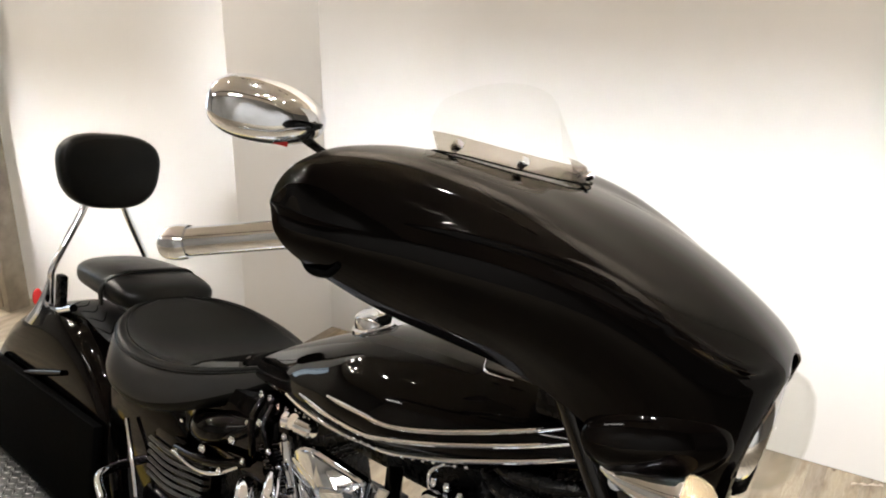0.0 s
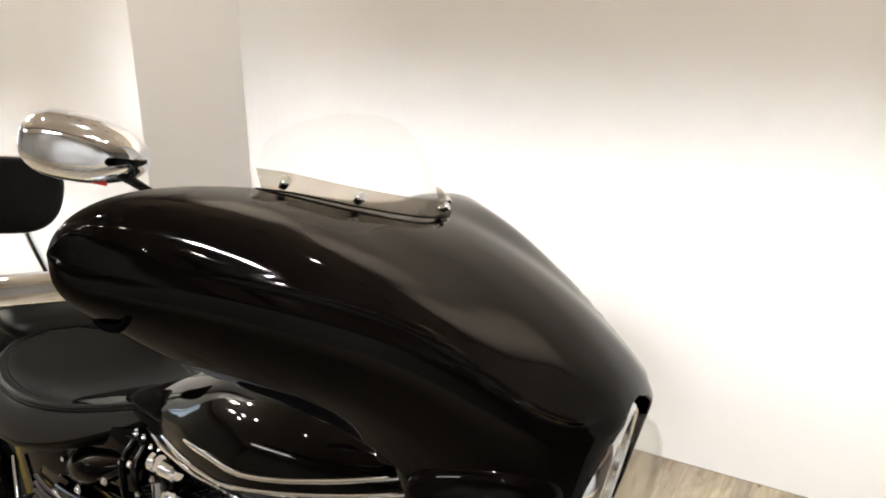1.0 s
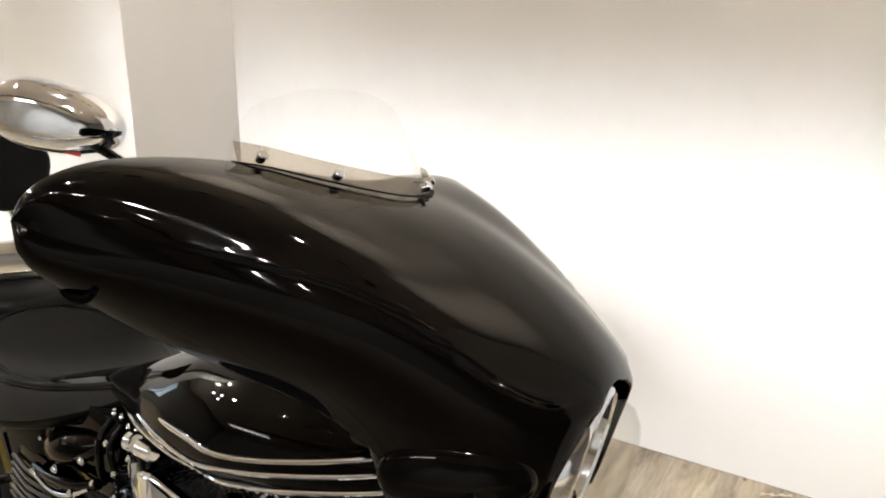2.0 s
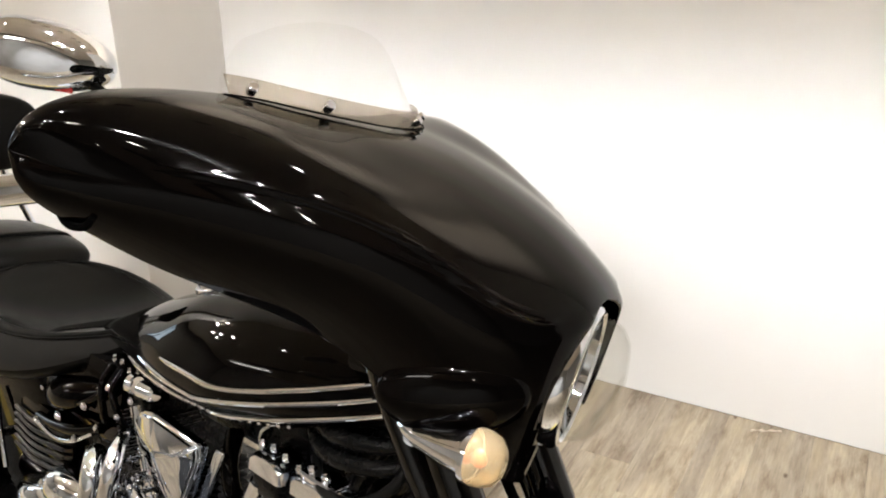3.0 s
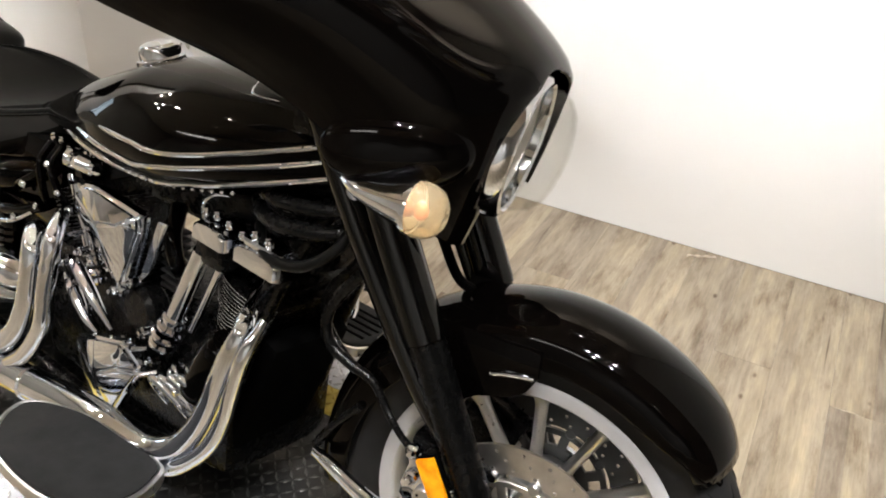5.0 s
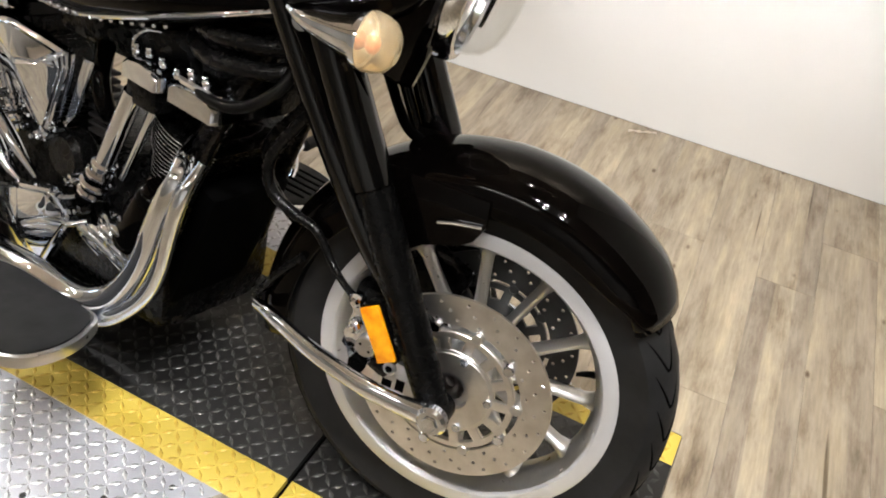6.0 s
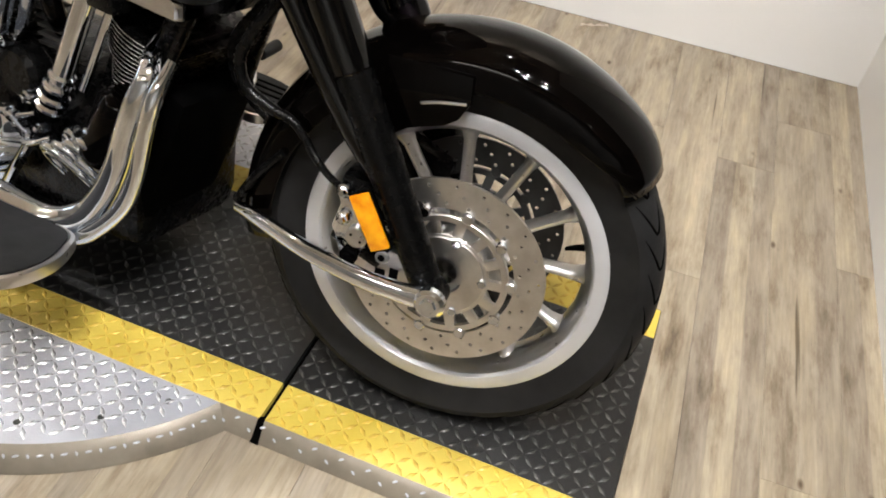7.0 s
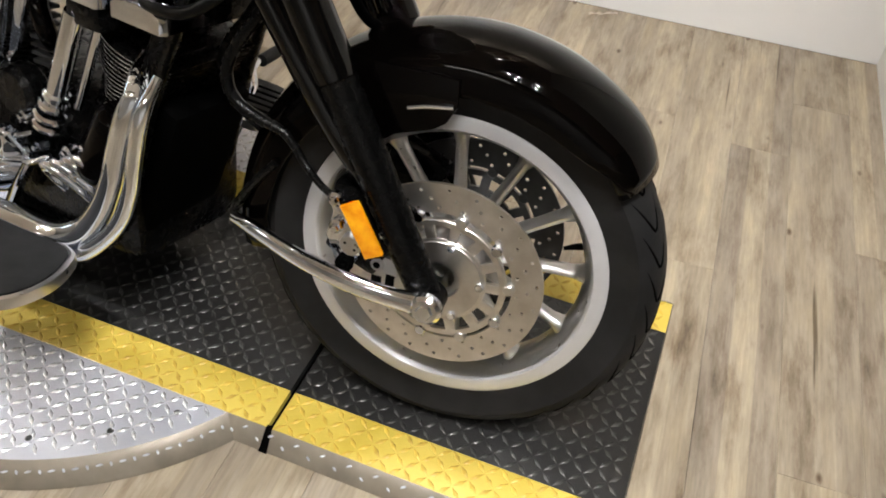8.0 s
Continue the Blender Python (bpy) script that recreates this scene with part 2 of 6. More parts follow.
# ---- building helpers ----
def make(name, bm, mat, parent=None, label="", sharp=35, smooth=True):
    bmesh.ops.recalc_face_normals(bm, faces=bm.faces)
    me = bpy.data.meshes.new(name)
    bm.to_mesh(me)
    bm.free()
    for m in mat if isinstance(mat, (list, tuple)) else [mat]:
        me.materials.append(m)
    if smooth:
        me.shade_smooth()
        me.set_sharp_from_angle(angle=radians(sharp))
    ob = new(name, me)
    if parent:
        ob.parent = parent
    if label:
        tagged(ob, label)
    return ob


def part(name, bm, mat, parent, label="", sharp=35):
    return make(name, bm, mat, parent, label, sharp)


def structure(ob, label, category):
    return tagged(ob, label, category, kind="structure")


def box(bm, x0, x1, y0, y1, z0, z1, bevel=0.0, m=None):
    r = bmesh.ops.create_cube(bm, size=1)
    vs = r["verts"]
    for v in vs:
        v.co = Vector((x0 + (v.co.x + 0.5) * (x1 - x0), y0 + (v.co.y + 0.5) * (y1 - y0), z0 + (v.co.z + 0.5) * (z1 - z0)))
    if bevel:
        es = list({e for v in vs for e in v.link_edges})
        out = bmesh.ops.bevel(bm, geom=es, offset=bevel, segments=2, affect="EDGES", profile=0.6)
        vs = list(set(out["verts"]) | {v for v in vs if v.is_valid})
    if m:
        bmesh.ops.transform(bm, matrix=m, verts=[v for v in vs if v.is_valid])
    return vs


def grid(bm, rows, wrap=False, cap=False, wrap_rows=False):
    """A skin over rows of points of equal length; wrap closes each row, wrap_rows joins the last row to the first."""
    vs = [[bm.verts.new(p) for p in row] for row in rows]
    n = len(rows[0])
    pairs = list(zip(vs, vs[1:])) + ([(vs[-1], vs[0])] if wrap_rows else [])
    for a, b in pairs:
        for i in range(n if wrap else n - 1):
            j = (i + 1) % n
            bm.faces.new((a[i], a[j], b[j], b[i]))
    if cap:
        bm.faces.new(vs[0])
        bm.faces.new(vs[-1])
    return vs


def spline(points, n, closed=False):
    """n points along a smooth curve through the given ones."""
    p = [Vector(q) for q in points]
    k = len(p)
    out = []
    spans = k if closed else k - 1
    for i in range(n):
        u = i * spans / (n if closed else n - 1)
        s = min(int(u), spans - 1)
        f = u - s
        if closed:
            a, b, c, d = (p[(s + o) % k] for o in (-1, 0, 1, 2))
        else:
            b, c = p[s], p[s + 1]
            a = p[s - 1] if s > 0 else b * 2 - c
            d = p[s + 2] if s + 2 < k else c * 2 - b
        out.append(0.5 * ((2 * b) + (c - a) * f + (2 * a - 5 * b + 4 * c - d) * f * f + (3 * b - a - 3 * c + d) * f ** 3))
    return out


def tube(bm, points, radius, seg=14, n=None, flat=1.0, cap=True, side=(0, 1, 0)):
    """A round (or flattened) bar along a smooth line; radius may be a list, one for each given point."""
    n = n or max(2, 6 * (len(points) - 1) + 1)
    line = spline(points, n) if len(points) > 2 else [Vector(points[0]).lerp(Vector(points[1]), i / (n - 1)) for i in range(n)]
    if isinstance(radius, (list, tuple)):
        rr = [q.x for q in spline([(q, 0, 0) for q in radius], n)] if len(radius) > 2 else [radius[0] + (radius[1] - radius[0]) * i / (n - 1) for i in range(n)]
    else:
        rr = [radius] * n
    rows = []
    ref = Vector(side)
    for i, c in enumerate(line):
        d = (line[min(i + 1, n - 1)] - line[max(i - 1, 0)]).normalized()
        u = (ref - d * ref.dot(d)).normalized()
        w = d.cross(u)
        ref = u
        rows.append([c + (u * math.cos(a) + w * math.sin(a) * flat) * rr[i] for a in (2 * math.pi * j / seg for j in range(seg))])
    return grid(bm, rows, wrap=True, cap=cap)


def lathe(bm, profile, m=None, seg=48, closed=False):
    """Turns (radius, height) pairs about z, then moves by m."""
    m = m or Matrix()
    rows = [[m @ Vector((r * math.cos(2 * math.pi * j / seg), r * math.sin(2 * math.pi * j / seg), h)) for j in range(seg)] for r, h in profile]
    return grid(bm, rows, wrap=True, wrap_rows=closed)


def ball(bm, c, rx, ry, rz, m=None, u=20, v=12):
    r = bmesh.ops.create_uvsphere(bm, u_segments=u, v_segments=v, radius=1)
    mm = Matrix.Translation(c) @ (m or Matrix()) @ Matrix.Diagonal((rx, ry, rz, 1))
    bmesh.ops.transform(bm, matrix=mm, verts=r["verts"])


def disc(bm, c, axis, radius, depth, seg=20, bevel=0.0):
    q = Vector(axis).normalized().to_track_quat("Z", "Y").to_matrix().to_4x4()
    m = Matrix.Translation(c) @ q
    b = min(bevel, depth / 2.2)
    lathe(bm, [(0.0001, -depth / 2), (radius - b, -depth / 2), (radius, -depth / 2 + b), (radius, depth / 2 - b), (radius - b, depth / 2), (0.0001, depth / 2)], m, seg)


def slab(bm, outline, y0, y1, bevel=0.0):
    """A plate from an outline in x and z, between two values of y."""
    f = bm.faces.new([bm.verts.new((x, y0, z)) for x, z in outline])
    out = bmesh.ops.extrude_face_region(bm, geom=[f])
    top = [g for g in out["geom"] if isinstance(g, bmesh.types.BMVert)]
    bmesh.ops.translate(bm, verts=top, vec=(0, y1 - y0, 0))
    if bevel:
        es = list({e for v in top + list(f.verts) for e in v.link_edges if e.is_valid})
        bmesh.ops.bevel(bm, geom=es, offset=bevel, segments=2, affect="EDGES", profile=0.6)
    bmesh.ops.recalc_face_normals(bm, faces=bm.faces)
    return bm


def moved(bm, m):
    bmesh.ops.transform(bm, matrix=m, verts=bm.verts)
    return bm


# ---- the room ----
def room():
    bm = bmesh.new()
    box(bm, ROOM_X0, ROOM_E + 0.15, ROOM_Y1, ROOM_Y1 + 0.15, 0, ROOM_H)
    structure(make("wall_north", bm, wall_paint, smooth=False), "smooth off-white painted showroom wall behind the motorcycle", "wall")
    bm = bmesh.new()
    box(bm, ROOM_X1, ROOM_X1 + 0.15, 0.1, ROOM_Y1, 0, ROOM_H)
    structure(make("wall_east", bm, wall_paint, smooth=False), "smooth off-white painted side wall meeting the floor", "wall")
    bm = bmesh.new()
    box(bm, ROOM_E, ROOM_E + 0.15, ROOM_Y0, ROOM_Y1, 0, ROOM_H)
    structure(make("wall_far_east", bm, dark_wall, smooth=False), "plain unseen wall closing the room, dark for the reflections", "wall")
    bm = bmesh.new()
    for y0, y1, z0, z1 in ((ROOM_Y0, WIN_Y - 0.5, 0, ROOM_H), (WIN_Y + 0.5, ROOM_Y1 + 0.15, 0, ROOM_H), (WIN_Y - 0.5, WIN_Y + 0.5, 0, 0.4), (WIN_Y - 0.5, WIN_Y + 0.5, 2.0, ROOM_H)):
        box(bm, ROOM_X0 - 0.15, ROOM_X0, y0, y1, z0, z1)
    structure(make("wall_west", bm, dark_wall, smooth=False), "plain unseen wall with a narrow window, dark for the reflections", "wall")
    bm = bmesh.new()
    box(bm, ROOM_X0 - 0.15, ROOM_E + 0.15, ROOM_Y0 - 0.15, ROOM_Y0, 0, ROOM_H)
    structure(make("wall_south", bm, dark_wall, smooth=False), "plain unseen wall across the room, dim for the reflections", "wall")
    bm = bmesh.new()
    box(bm, ROOM_X0 - 0.15, ROOM_E + 0.15, ROOM_Y0 - 0.15, ROOM_Y1 + 0.15, ROOM_H, ROOM_H + 0.12)
    structure(make("ceiling", bm, dark_ceiling, smooth=False), "plain tan painted ceiling", "ceiling")
    bm = bmesh.new()
    box(bm, ROOM_X0, PIER_X, PIER_Y, ROOM_Y1 - 0.001, 0, ROOM_H)
    structure(make("wall_pier", bm, wall_paint, smooth=False), "off-white wall section standing forward of the wall", "wall")
    bm = bmesh.new()
    box(bm, ROOM_X0 - 0.15, ROOM_E + 0.15, ROOM_Y0 - 0.15, ROOM_Y1 + 0.15, -0.12, -0.006)
    return structure(make("floor", bm, joint, smooth=False), "weathered oak-look plank floor with fine dark joints", "floor")


floor = room()

# ---- motorcycle frames of reference ----
BIKE = pose(0, 0, PLATE, 0, 0, 0) @ pose(0, 0, 0, -LEAN, 0, 0)   # leans away on its side stand
BODY = pose(-0.3, 0, 0, 0, 0, -12.0)                             # the frame, with the bars turned
bike = new("motorcycle")
bike.matrix_world = BIKE
tagged(bike, "glossy black cruiser motorcycle with batwing fairing, standing on a ramp", "motorcycle")


# ---- front wheel, fork frame ----
AXLE = 0.3195
TO_WHEEL = Matrix.Translation((0, 0, AXLE)) @ pose(0, 0, 0, 90, 0, 0)   # local z points to the right side of the bike


def wheel(parent, m, name, spin, tyre_r=0.3195, half=0.062, rim_r=0.2427, both=True):
    bm = bmesh.new()
    w, r = 0.047, rim_r
    lathe(bm, [(r, w), (r - 0.004, w + 0.002), (r - 0.022, w + 0.001), (r - 0.026, w - 0.004), (r - 0.034, w - 0.018), (r - 0.04, 0.016), (r - 0.042, 0), (r - 0.04, -0.016), (r - 0.034, -w + 0.018),
               (r - 0.026, -w + 0.004), (r - 0.022, -w - 0.001), (r - 0.004, -w - 0.002), (r, -w), (r - 0.012, -w + 0.014), (r - 0.02, 0), (r - 0.012, w - 0.014)], m, 96, closed=True)
    rim = part(name, bm, lip_metal, parent, "cast alloy wheel with a broad machined lip")
    rim.data.materials.append(alloy)
    for face in rim.data.polygons:
        c = m.inverted() @ face.center
        if math.hypot(c.x, c.y) < r - 0.0245 and abs(c.z) < w - 0.0005:
            face.material_index = 1     # the duller cast barrel inside the lip
    bm = bmesh.new()
    # tread profile from bead to bead
    prof = []
    for i in range(25):
        a = math.pi * (i / 24 - 0.5)
        prof.append((r - 0.004 + (tyre_r - r + 0.004) * max(0, math.cos(a)) ** 0.55, half * math.copysign(abs(math.sin(a)) ** 0.9, a) * (1.0 if abs(a) < 1.2 else 1 - 0.28 * (abs(a) - 1.2) / 0.37)))
    lathe(bm, prof, m, 112)
    tyre = part("tyre", bm, rubber, rim, "black road tyre with curved tread grooves")
    # tread grooves: thin dark bars let into the shoulders
    bm = bmesh.new()
    for k in range(34):
        a0 = 2 * math.pi * k / 34
        for s in (1, -1):
            pts = []
            for i in range(7):
                u = 0.1 + 0.52 * i / 6
                aa = math.pi / 2 * u
                rad = r - 0.004 + (tyre_r - r + 0.004) * math.cos(aa) ** 0.55 - 0.0006
                h = s * half * math.sin(aa) ** 0.9
                an = a0 + (0.05 if s > 0 else 0.14) + 0.4 * math.hypot(i / 6 - 0.45, 0.08)
                pts.append(m @ Vector((rad * math.cos(an), rad * math.sin(an), h)))
            tube(bm, pts, [0.0006, 0.0015, 0.0021, 0.0023, 0.002, 0.0014, 0.0005], 6, 13)
    tagged(part("tread_groove", bm, matt, rim, "dark tread grooves"), kind="stuff")
    for k in range(12):
        bm = bmesh.new()
        a = radians(spin + 30 * k)
        d = Vector((math.cos(a), math.sin(a), 0))
        rows = []
        for rad, wd, th in ((0.05, 0.012, 0.020), (0.075, 0.0105, 0.017), (0.14, 0.009, 0.014), (0.185, 0.0095, 0.014), (0.2, 0.014, 0.018), (rim_r - 0.037, 0.021, 0.022)):
            t = Vector((-d.y, d.x, 0))
            rows.append([m @ (d * rad + t * wd * math.cos(b) + Vector((0, 0, th * math.sin(b)))) for b in (2 * math.pi * j / 12 for j in range(12))])
        grid(bm, rows, wrap=True)
        part("spoke", bm, alloy, rim)
    bm = bmesh.new()
    lathe(bm, [(0.02, 0.085), (0.05, 0.085), (0.056, 0.07), (0.054, 0.03), (0.062, 0.018), (0.062, -0.018), (0.054, -0.03), (0.056, -0.07), (0.05, -0.085), (0.02, -0.085)], m, 40)
    part("hub", bm, alloy, rim, "cast alloy hub")
    # valve
    bm = bmesh.new()
    a = radians(spin + 13)
    p0 = Vector((math.cos(a), math.sin(a), 0))
    tube(bm, [m @ (p0 * 0.204), m @ (p0 * 0.185), m @ (p0 * 0.17 + Vector((0, 0, 0.004)))], [0.006, 0.005, 0.003], 8)
    part("valve", bm, matt, rim, "black rubber valve stem")
    return rim


def brake_disc(parent, m, side):
    """Drilled floating disc on its carrier; side is +1 for the right."""
    base = m @ Matrix.Translation((0, 0, side * 0.084)) @ Matrix.Diagonal((1.03, 1.03, 1, 1))
    bm = bmesh.new()
    ro, ri, h = 0.15, 0.105, 0.0025
    loops = [[(r * math.cos(2 * math.pi * k / 96), r * math.sin(2 * math.pi * k / 96)) for k in range(96)] for r in (ri, ro)]
    for k in range(22):      # three rings of drilled holes
        for i, r in enumerate((0.113, 0.127, 0.14)):
            a = 2 * math.pi * (k + 0.33 * i) / 22
            loops.append([(r * math.cos(a) + 0.0029 * math.cos(2 * math.pi * j / 10), r * math.sin(a) + 0.0029 * math.sin(2 * math.pi * j / 10)) for j in range(10)])
    edges = []
    for loop in loops:
        vs = [bm.verts.new((x, y, -h)) for x, y in loop]
        edges += [bm.edges.new((vs[j], vs[(j + 1) % len(vs)])) for j in range(len(vs))]
    bmesh.ops.triangle_fill(bm, use_beauty=True, edges=edges)
    out = bmesh.ops.extrude_face_region(bm, geom=bm.faces[:])
    bmesh.ops.translate(bm, verts=[g for g in out["geom"] if isinstance(g, bmesh.types.BMVert)], vec=(0, 0, 2 * h))
    bmesh.ops.recalc_face_normals(bm, faces=bm.faces)
    moved(bm, base)
    # the far disc takes darker steel for the shade it sits in
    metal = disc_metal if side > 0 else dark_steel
    d = part("brake_disc", bm, metal, parent, "drilled steel brake disc" if side > 0 else "far drilled brake disc, darkened for the shade behind the wheel", 25)
    bm = bmesh.new()
    flip = base @ Matrix.Scale(side, 4, (0, 0, 1))
    lathe(bm, [(0.03, 0.011), (0.062, 0.011), (0.0635, 0.0095), (0.067, 0.009), (0.068, 0.008), (0.068, 0.002), (0.03, 0.002)], flip, 72, closed=True)
    lathe(bm, [(0.088, 0.009), (0.096, 0.009), (0.0975, 0.0075), (0.0975, 0.001), (0.088, 0.001)], flip, 72, closed=True)
    for k in range(14):      # short bridges leave open windows between them
        vs = box(bm, 0.066, 0.091, -0.0075, 0.0075, 0.0015, 0.0086, 0.001)
        bmesh.ops.transform(bm, matrix=flip @ pose(0, 0, 0, 0, 0, 360 / 14 * (k + 0.2)), verts=[v for v in vs if v.is_valid])
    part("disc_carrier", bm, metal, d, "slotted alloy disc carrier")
    for k in range(10):
        a = 2 * math.pi * (k + 0.2) / 10
        bm = bmesh.new()
        q = base @ Vector((0.101 * math.cos(a), 0.101 * math.sin(a), side * 0.004))
        disc(bm, q, base.to_3x3() @ Vector((0, 0, 1)), 0.009, 0.014, 16, 0.002)
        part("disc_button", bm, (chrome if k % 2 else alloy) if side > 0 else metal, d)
    for k in range(5):
        a = 2 * math.pi * (k + 0.1) / 5
        bm = bmesh.new()
        q = base @ Vector((0.06 * math.cos(a), 0.06 * math.sin(a), side * 0.013))
        disc(bm, q, base.to_3x3() @ Vector((0, 0, 1)), 0.007, 0.008, 6, 0.001)
        part("disc_bolt", bm, chrome, d)
    return d


front_wheel = wheel(bike, TO_WHEEL, "front_wheel", 5.5)
brake_disc(bike, TO_WHEEL, 1)
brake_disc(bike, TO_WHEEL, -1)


# ---- fork ----
def along(x, z):
    """A point on the fork leg's line at height z."""
    return -0.004 - (z - 0.30) * 0.53 + x


def fork_leg(side):
    y = -0.128 * side
    bm = bmesh.new()
    tube(bm, [(along(0, 0.62), y, 0.62), (along(0, 0.5), y, 0.5), (along(0, 0.40), y, 0.40), (along(0, 0.31), y, 0.31)], [0.027, 0.027, 0.026, 0.024], 24, 16)
    disc(bm, (along(0, 0.305), y, 0.302), (0, 1, 0), 0.027, 0.05, 28, 0.006)
    leg = part("fork_slider", bm, satin, bike, "satin black lower fork leg")
    bm = bmesh.new()
    tube(bm, [(along(0, 1.0), y, 1.0), (along(0, 0.82), y, 0.82), (along(0, 0.615), y, 0.615)], 0.0315, 28, 14)
    disc(bm, (along(0, 0.612), y, 0.612), (-0.53, 0, 1), 0.0305, 0.016, 28, 0.004)
    part("fork_cover", bm, enamel, leg, "glossy black upper fork cover")
    bm = bmesh.new()
    tube(bm, [(along(-0.05, 0.95), y - 0.02 * side, 0.95), (along(-0.048, 0.75), y - 0.014 * side, 0.75), (along(-0.034, 0.56), y - 0.006 * side, 0.56), (along(-0.02, 0.47), y, 0.47)], [0.02, 0.02, 0.019, 0.014], 20, 18)
    part("fork_brace", bm, enamel, leg, "glossy black tube beside the fork")
    return leg


fork_leg(1)
fork_leg(-1)
bm = bmesh.new()
tube(bm, [(0.0, -0.16, AXLE), (0, 0.16, AXLE)], 0.012, 16, 3)
disc(bm, (0.004, -0.166, 0.318), (0, 1, 0), 0.022, 0.016, 28, 0.005)
disc(bm, (0.004, -0.176, 0.318), (0, 1, 0), 0.013, 0.012, 6, 0.002)
part("front_axle", bm, chrome, bike, "chrome axle bolt")
bm = bmesh.new()
box(bm, -0.42, -0.27, -0.13, 0.13, 0.84, 0.9, 0.012)
part("fork_yoke", bm, satin, bike, "black fork yoke")


def fender_stay(side):
    bm = bmesh.new()
    y = -0.163 * side
    tube(bm, [(0.004, y, 0.318), (-0.045, y, 0.316), (-0.1, y * 0.99, 0.317), (-0.155, y * 0.955, 0.322), (-0.214, y * 0.89, 0.328), (-0.287, y * 0.74, 0.334), (-0.335, y * 0.6, 0.33)], [0.02, 0.0165, 0.016, 0.0155, 0.0145, 0.013, 0.011], 20, 48, flat=0.75, side=(0, 0, 1))
    disc(bm, (0.004, y - 0.006 * side, 0.318), (0, 1, 0), 0.0235, 0.02, 32, 0.005)
    return part("fender_stay", bm, chrome, bike, "bent chrome stay from axle to fender")


fender_stay(1)
fender_stay(-1)


def front_fender():
    rows = []
    a0, a1 = radians(40), radians(187)
    n = 56
    for i in range(n + 1):
        u = i / n
        a = a0 + (a1 - a0) * u
        R = 0.3475 + 0.008 * math.sin(math.pi * u)
        if u < 0.08:
            R -= 0.012 * (1 - u / 0.08) ** 2
        skirt = 0.285 - 0.0 * u
        if u < 0.16:   # rounded front tip
            skirt = skirt + (R - 0.028 - skirt) * (1 - u / 0.16) ** 2.0
        hw = 0.088 if u > 0.1 else 0.088 - 0.018 * (1 - u / 0.1) ** 2
        row = []
        for j in range(21):
            v = j / 20 * 2 - 1
            s = abs(v)
            # cross-section: flat sides, domed top
            if s > 0.55:
                k = (s - 0.55) / 0.45
                rr, yy = R - 0.046 + (skirt - R + 0.046) * k, hw
            else:
                k = s / 0.55
                rr, yy = R + 0.003 - 0.049 * (1 - math.cos(k * math.pi / 2) ** 0.85), hw * math.sin(k * math.pi / 2)
            yy = math.copysign(yy, v) if s > 0 else 0.0
            row.append(Vector((math.cos(a) * rr, yy, AXLE + math.sin(a) * rr)))
        rows.append(row)
    bm = bmesh.new()
    grid(bm, rows)
    ob = part("front_fender", bm, paint, bike, "deep glossy black front fender", 60)
    mod = ob.modifiers.new("thickness", "SOLIDIFY")
    mod.thickness, mod.offset = 0.004, 0
    for s in (1, -1):   # bracket plates where the fork meets the fender
        bm = bmesh.new()
        slab(bm, [(-0.2, 0.5), (-0.135, 0.5), (-0.09, 0.535), (-0.04, 0.553), (-0.022, 0.566), (-0.009, 0.592), (-0.012, 0.63), (-0.2, 0.63)], s * 0.0895, s * 0.0975, 0.0025)
        fb = part("fender_bracket", bm, paint, ob, "black bracket joining fender and fork")
        # thin chrome bar along the bracket's edge
        bm = bmesh.new()
        tube(bm, [(-0.076, s * 0.0985, 0.578), (-0.05, s * 0.0985, 0.586), (-0.014, s * 0.0985, 0.5925)], 0.0035, 10, 8)
        part("bracket_bar", bm, chrome, fb, "thin bright bar on the bracket")
        bm = bmesh.new()
        tube(bm, [(-0.27, s * 0.09, 0.44), (-0.31, s * 0.095, 0.39), (-0.34, s * 0.09, 0.34)], 0.012, 10, flat=0.6)
        part("fender_flap", bm, satin, ob)
    return ob


front_fender()


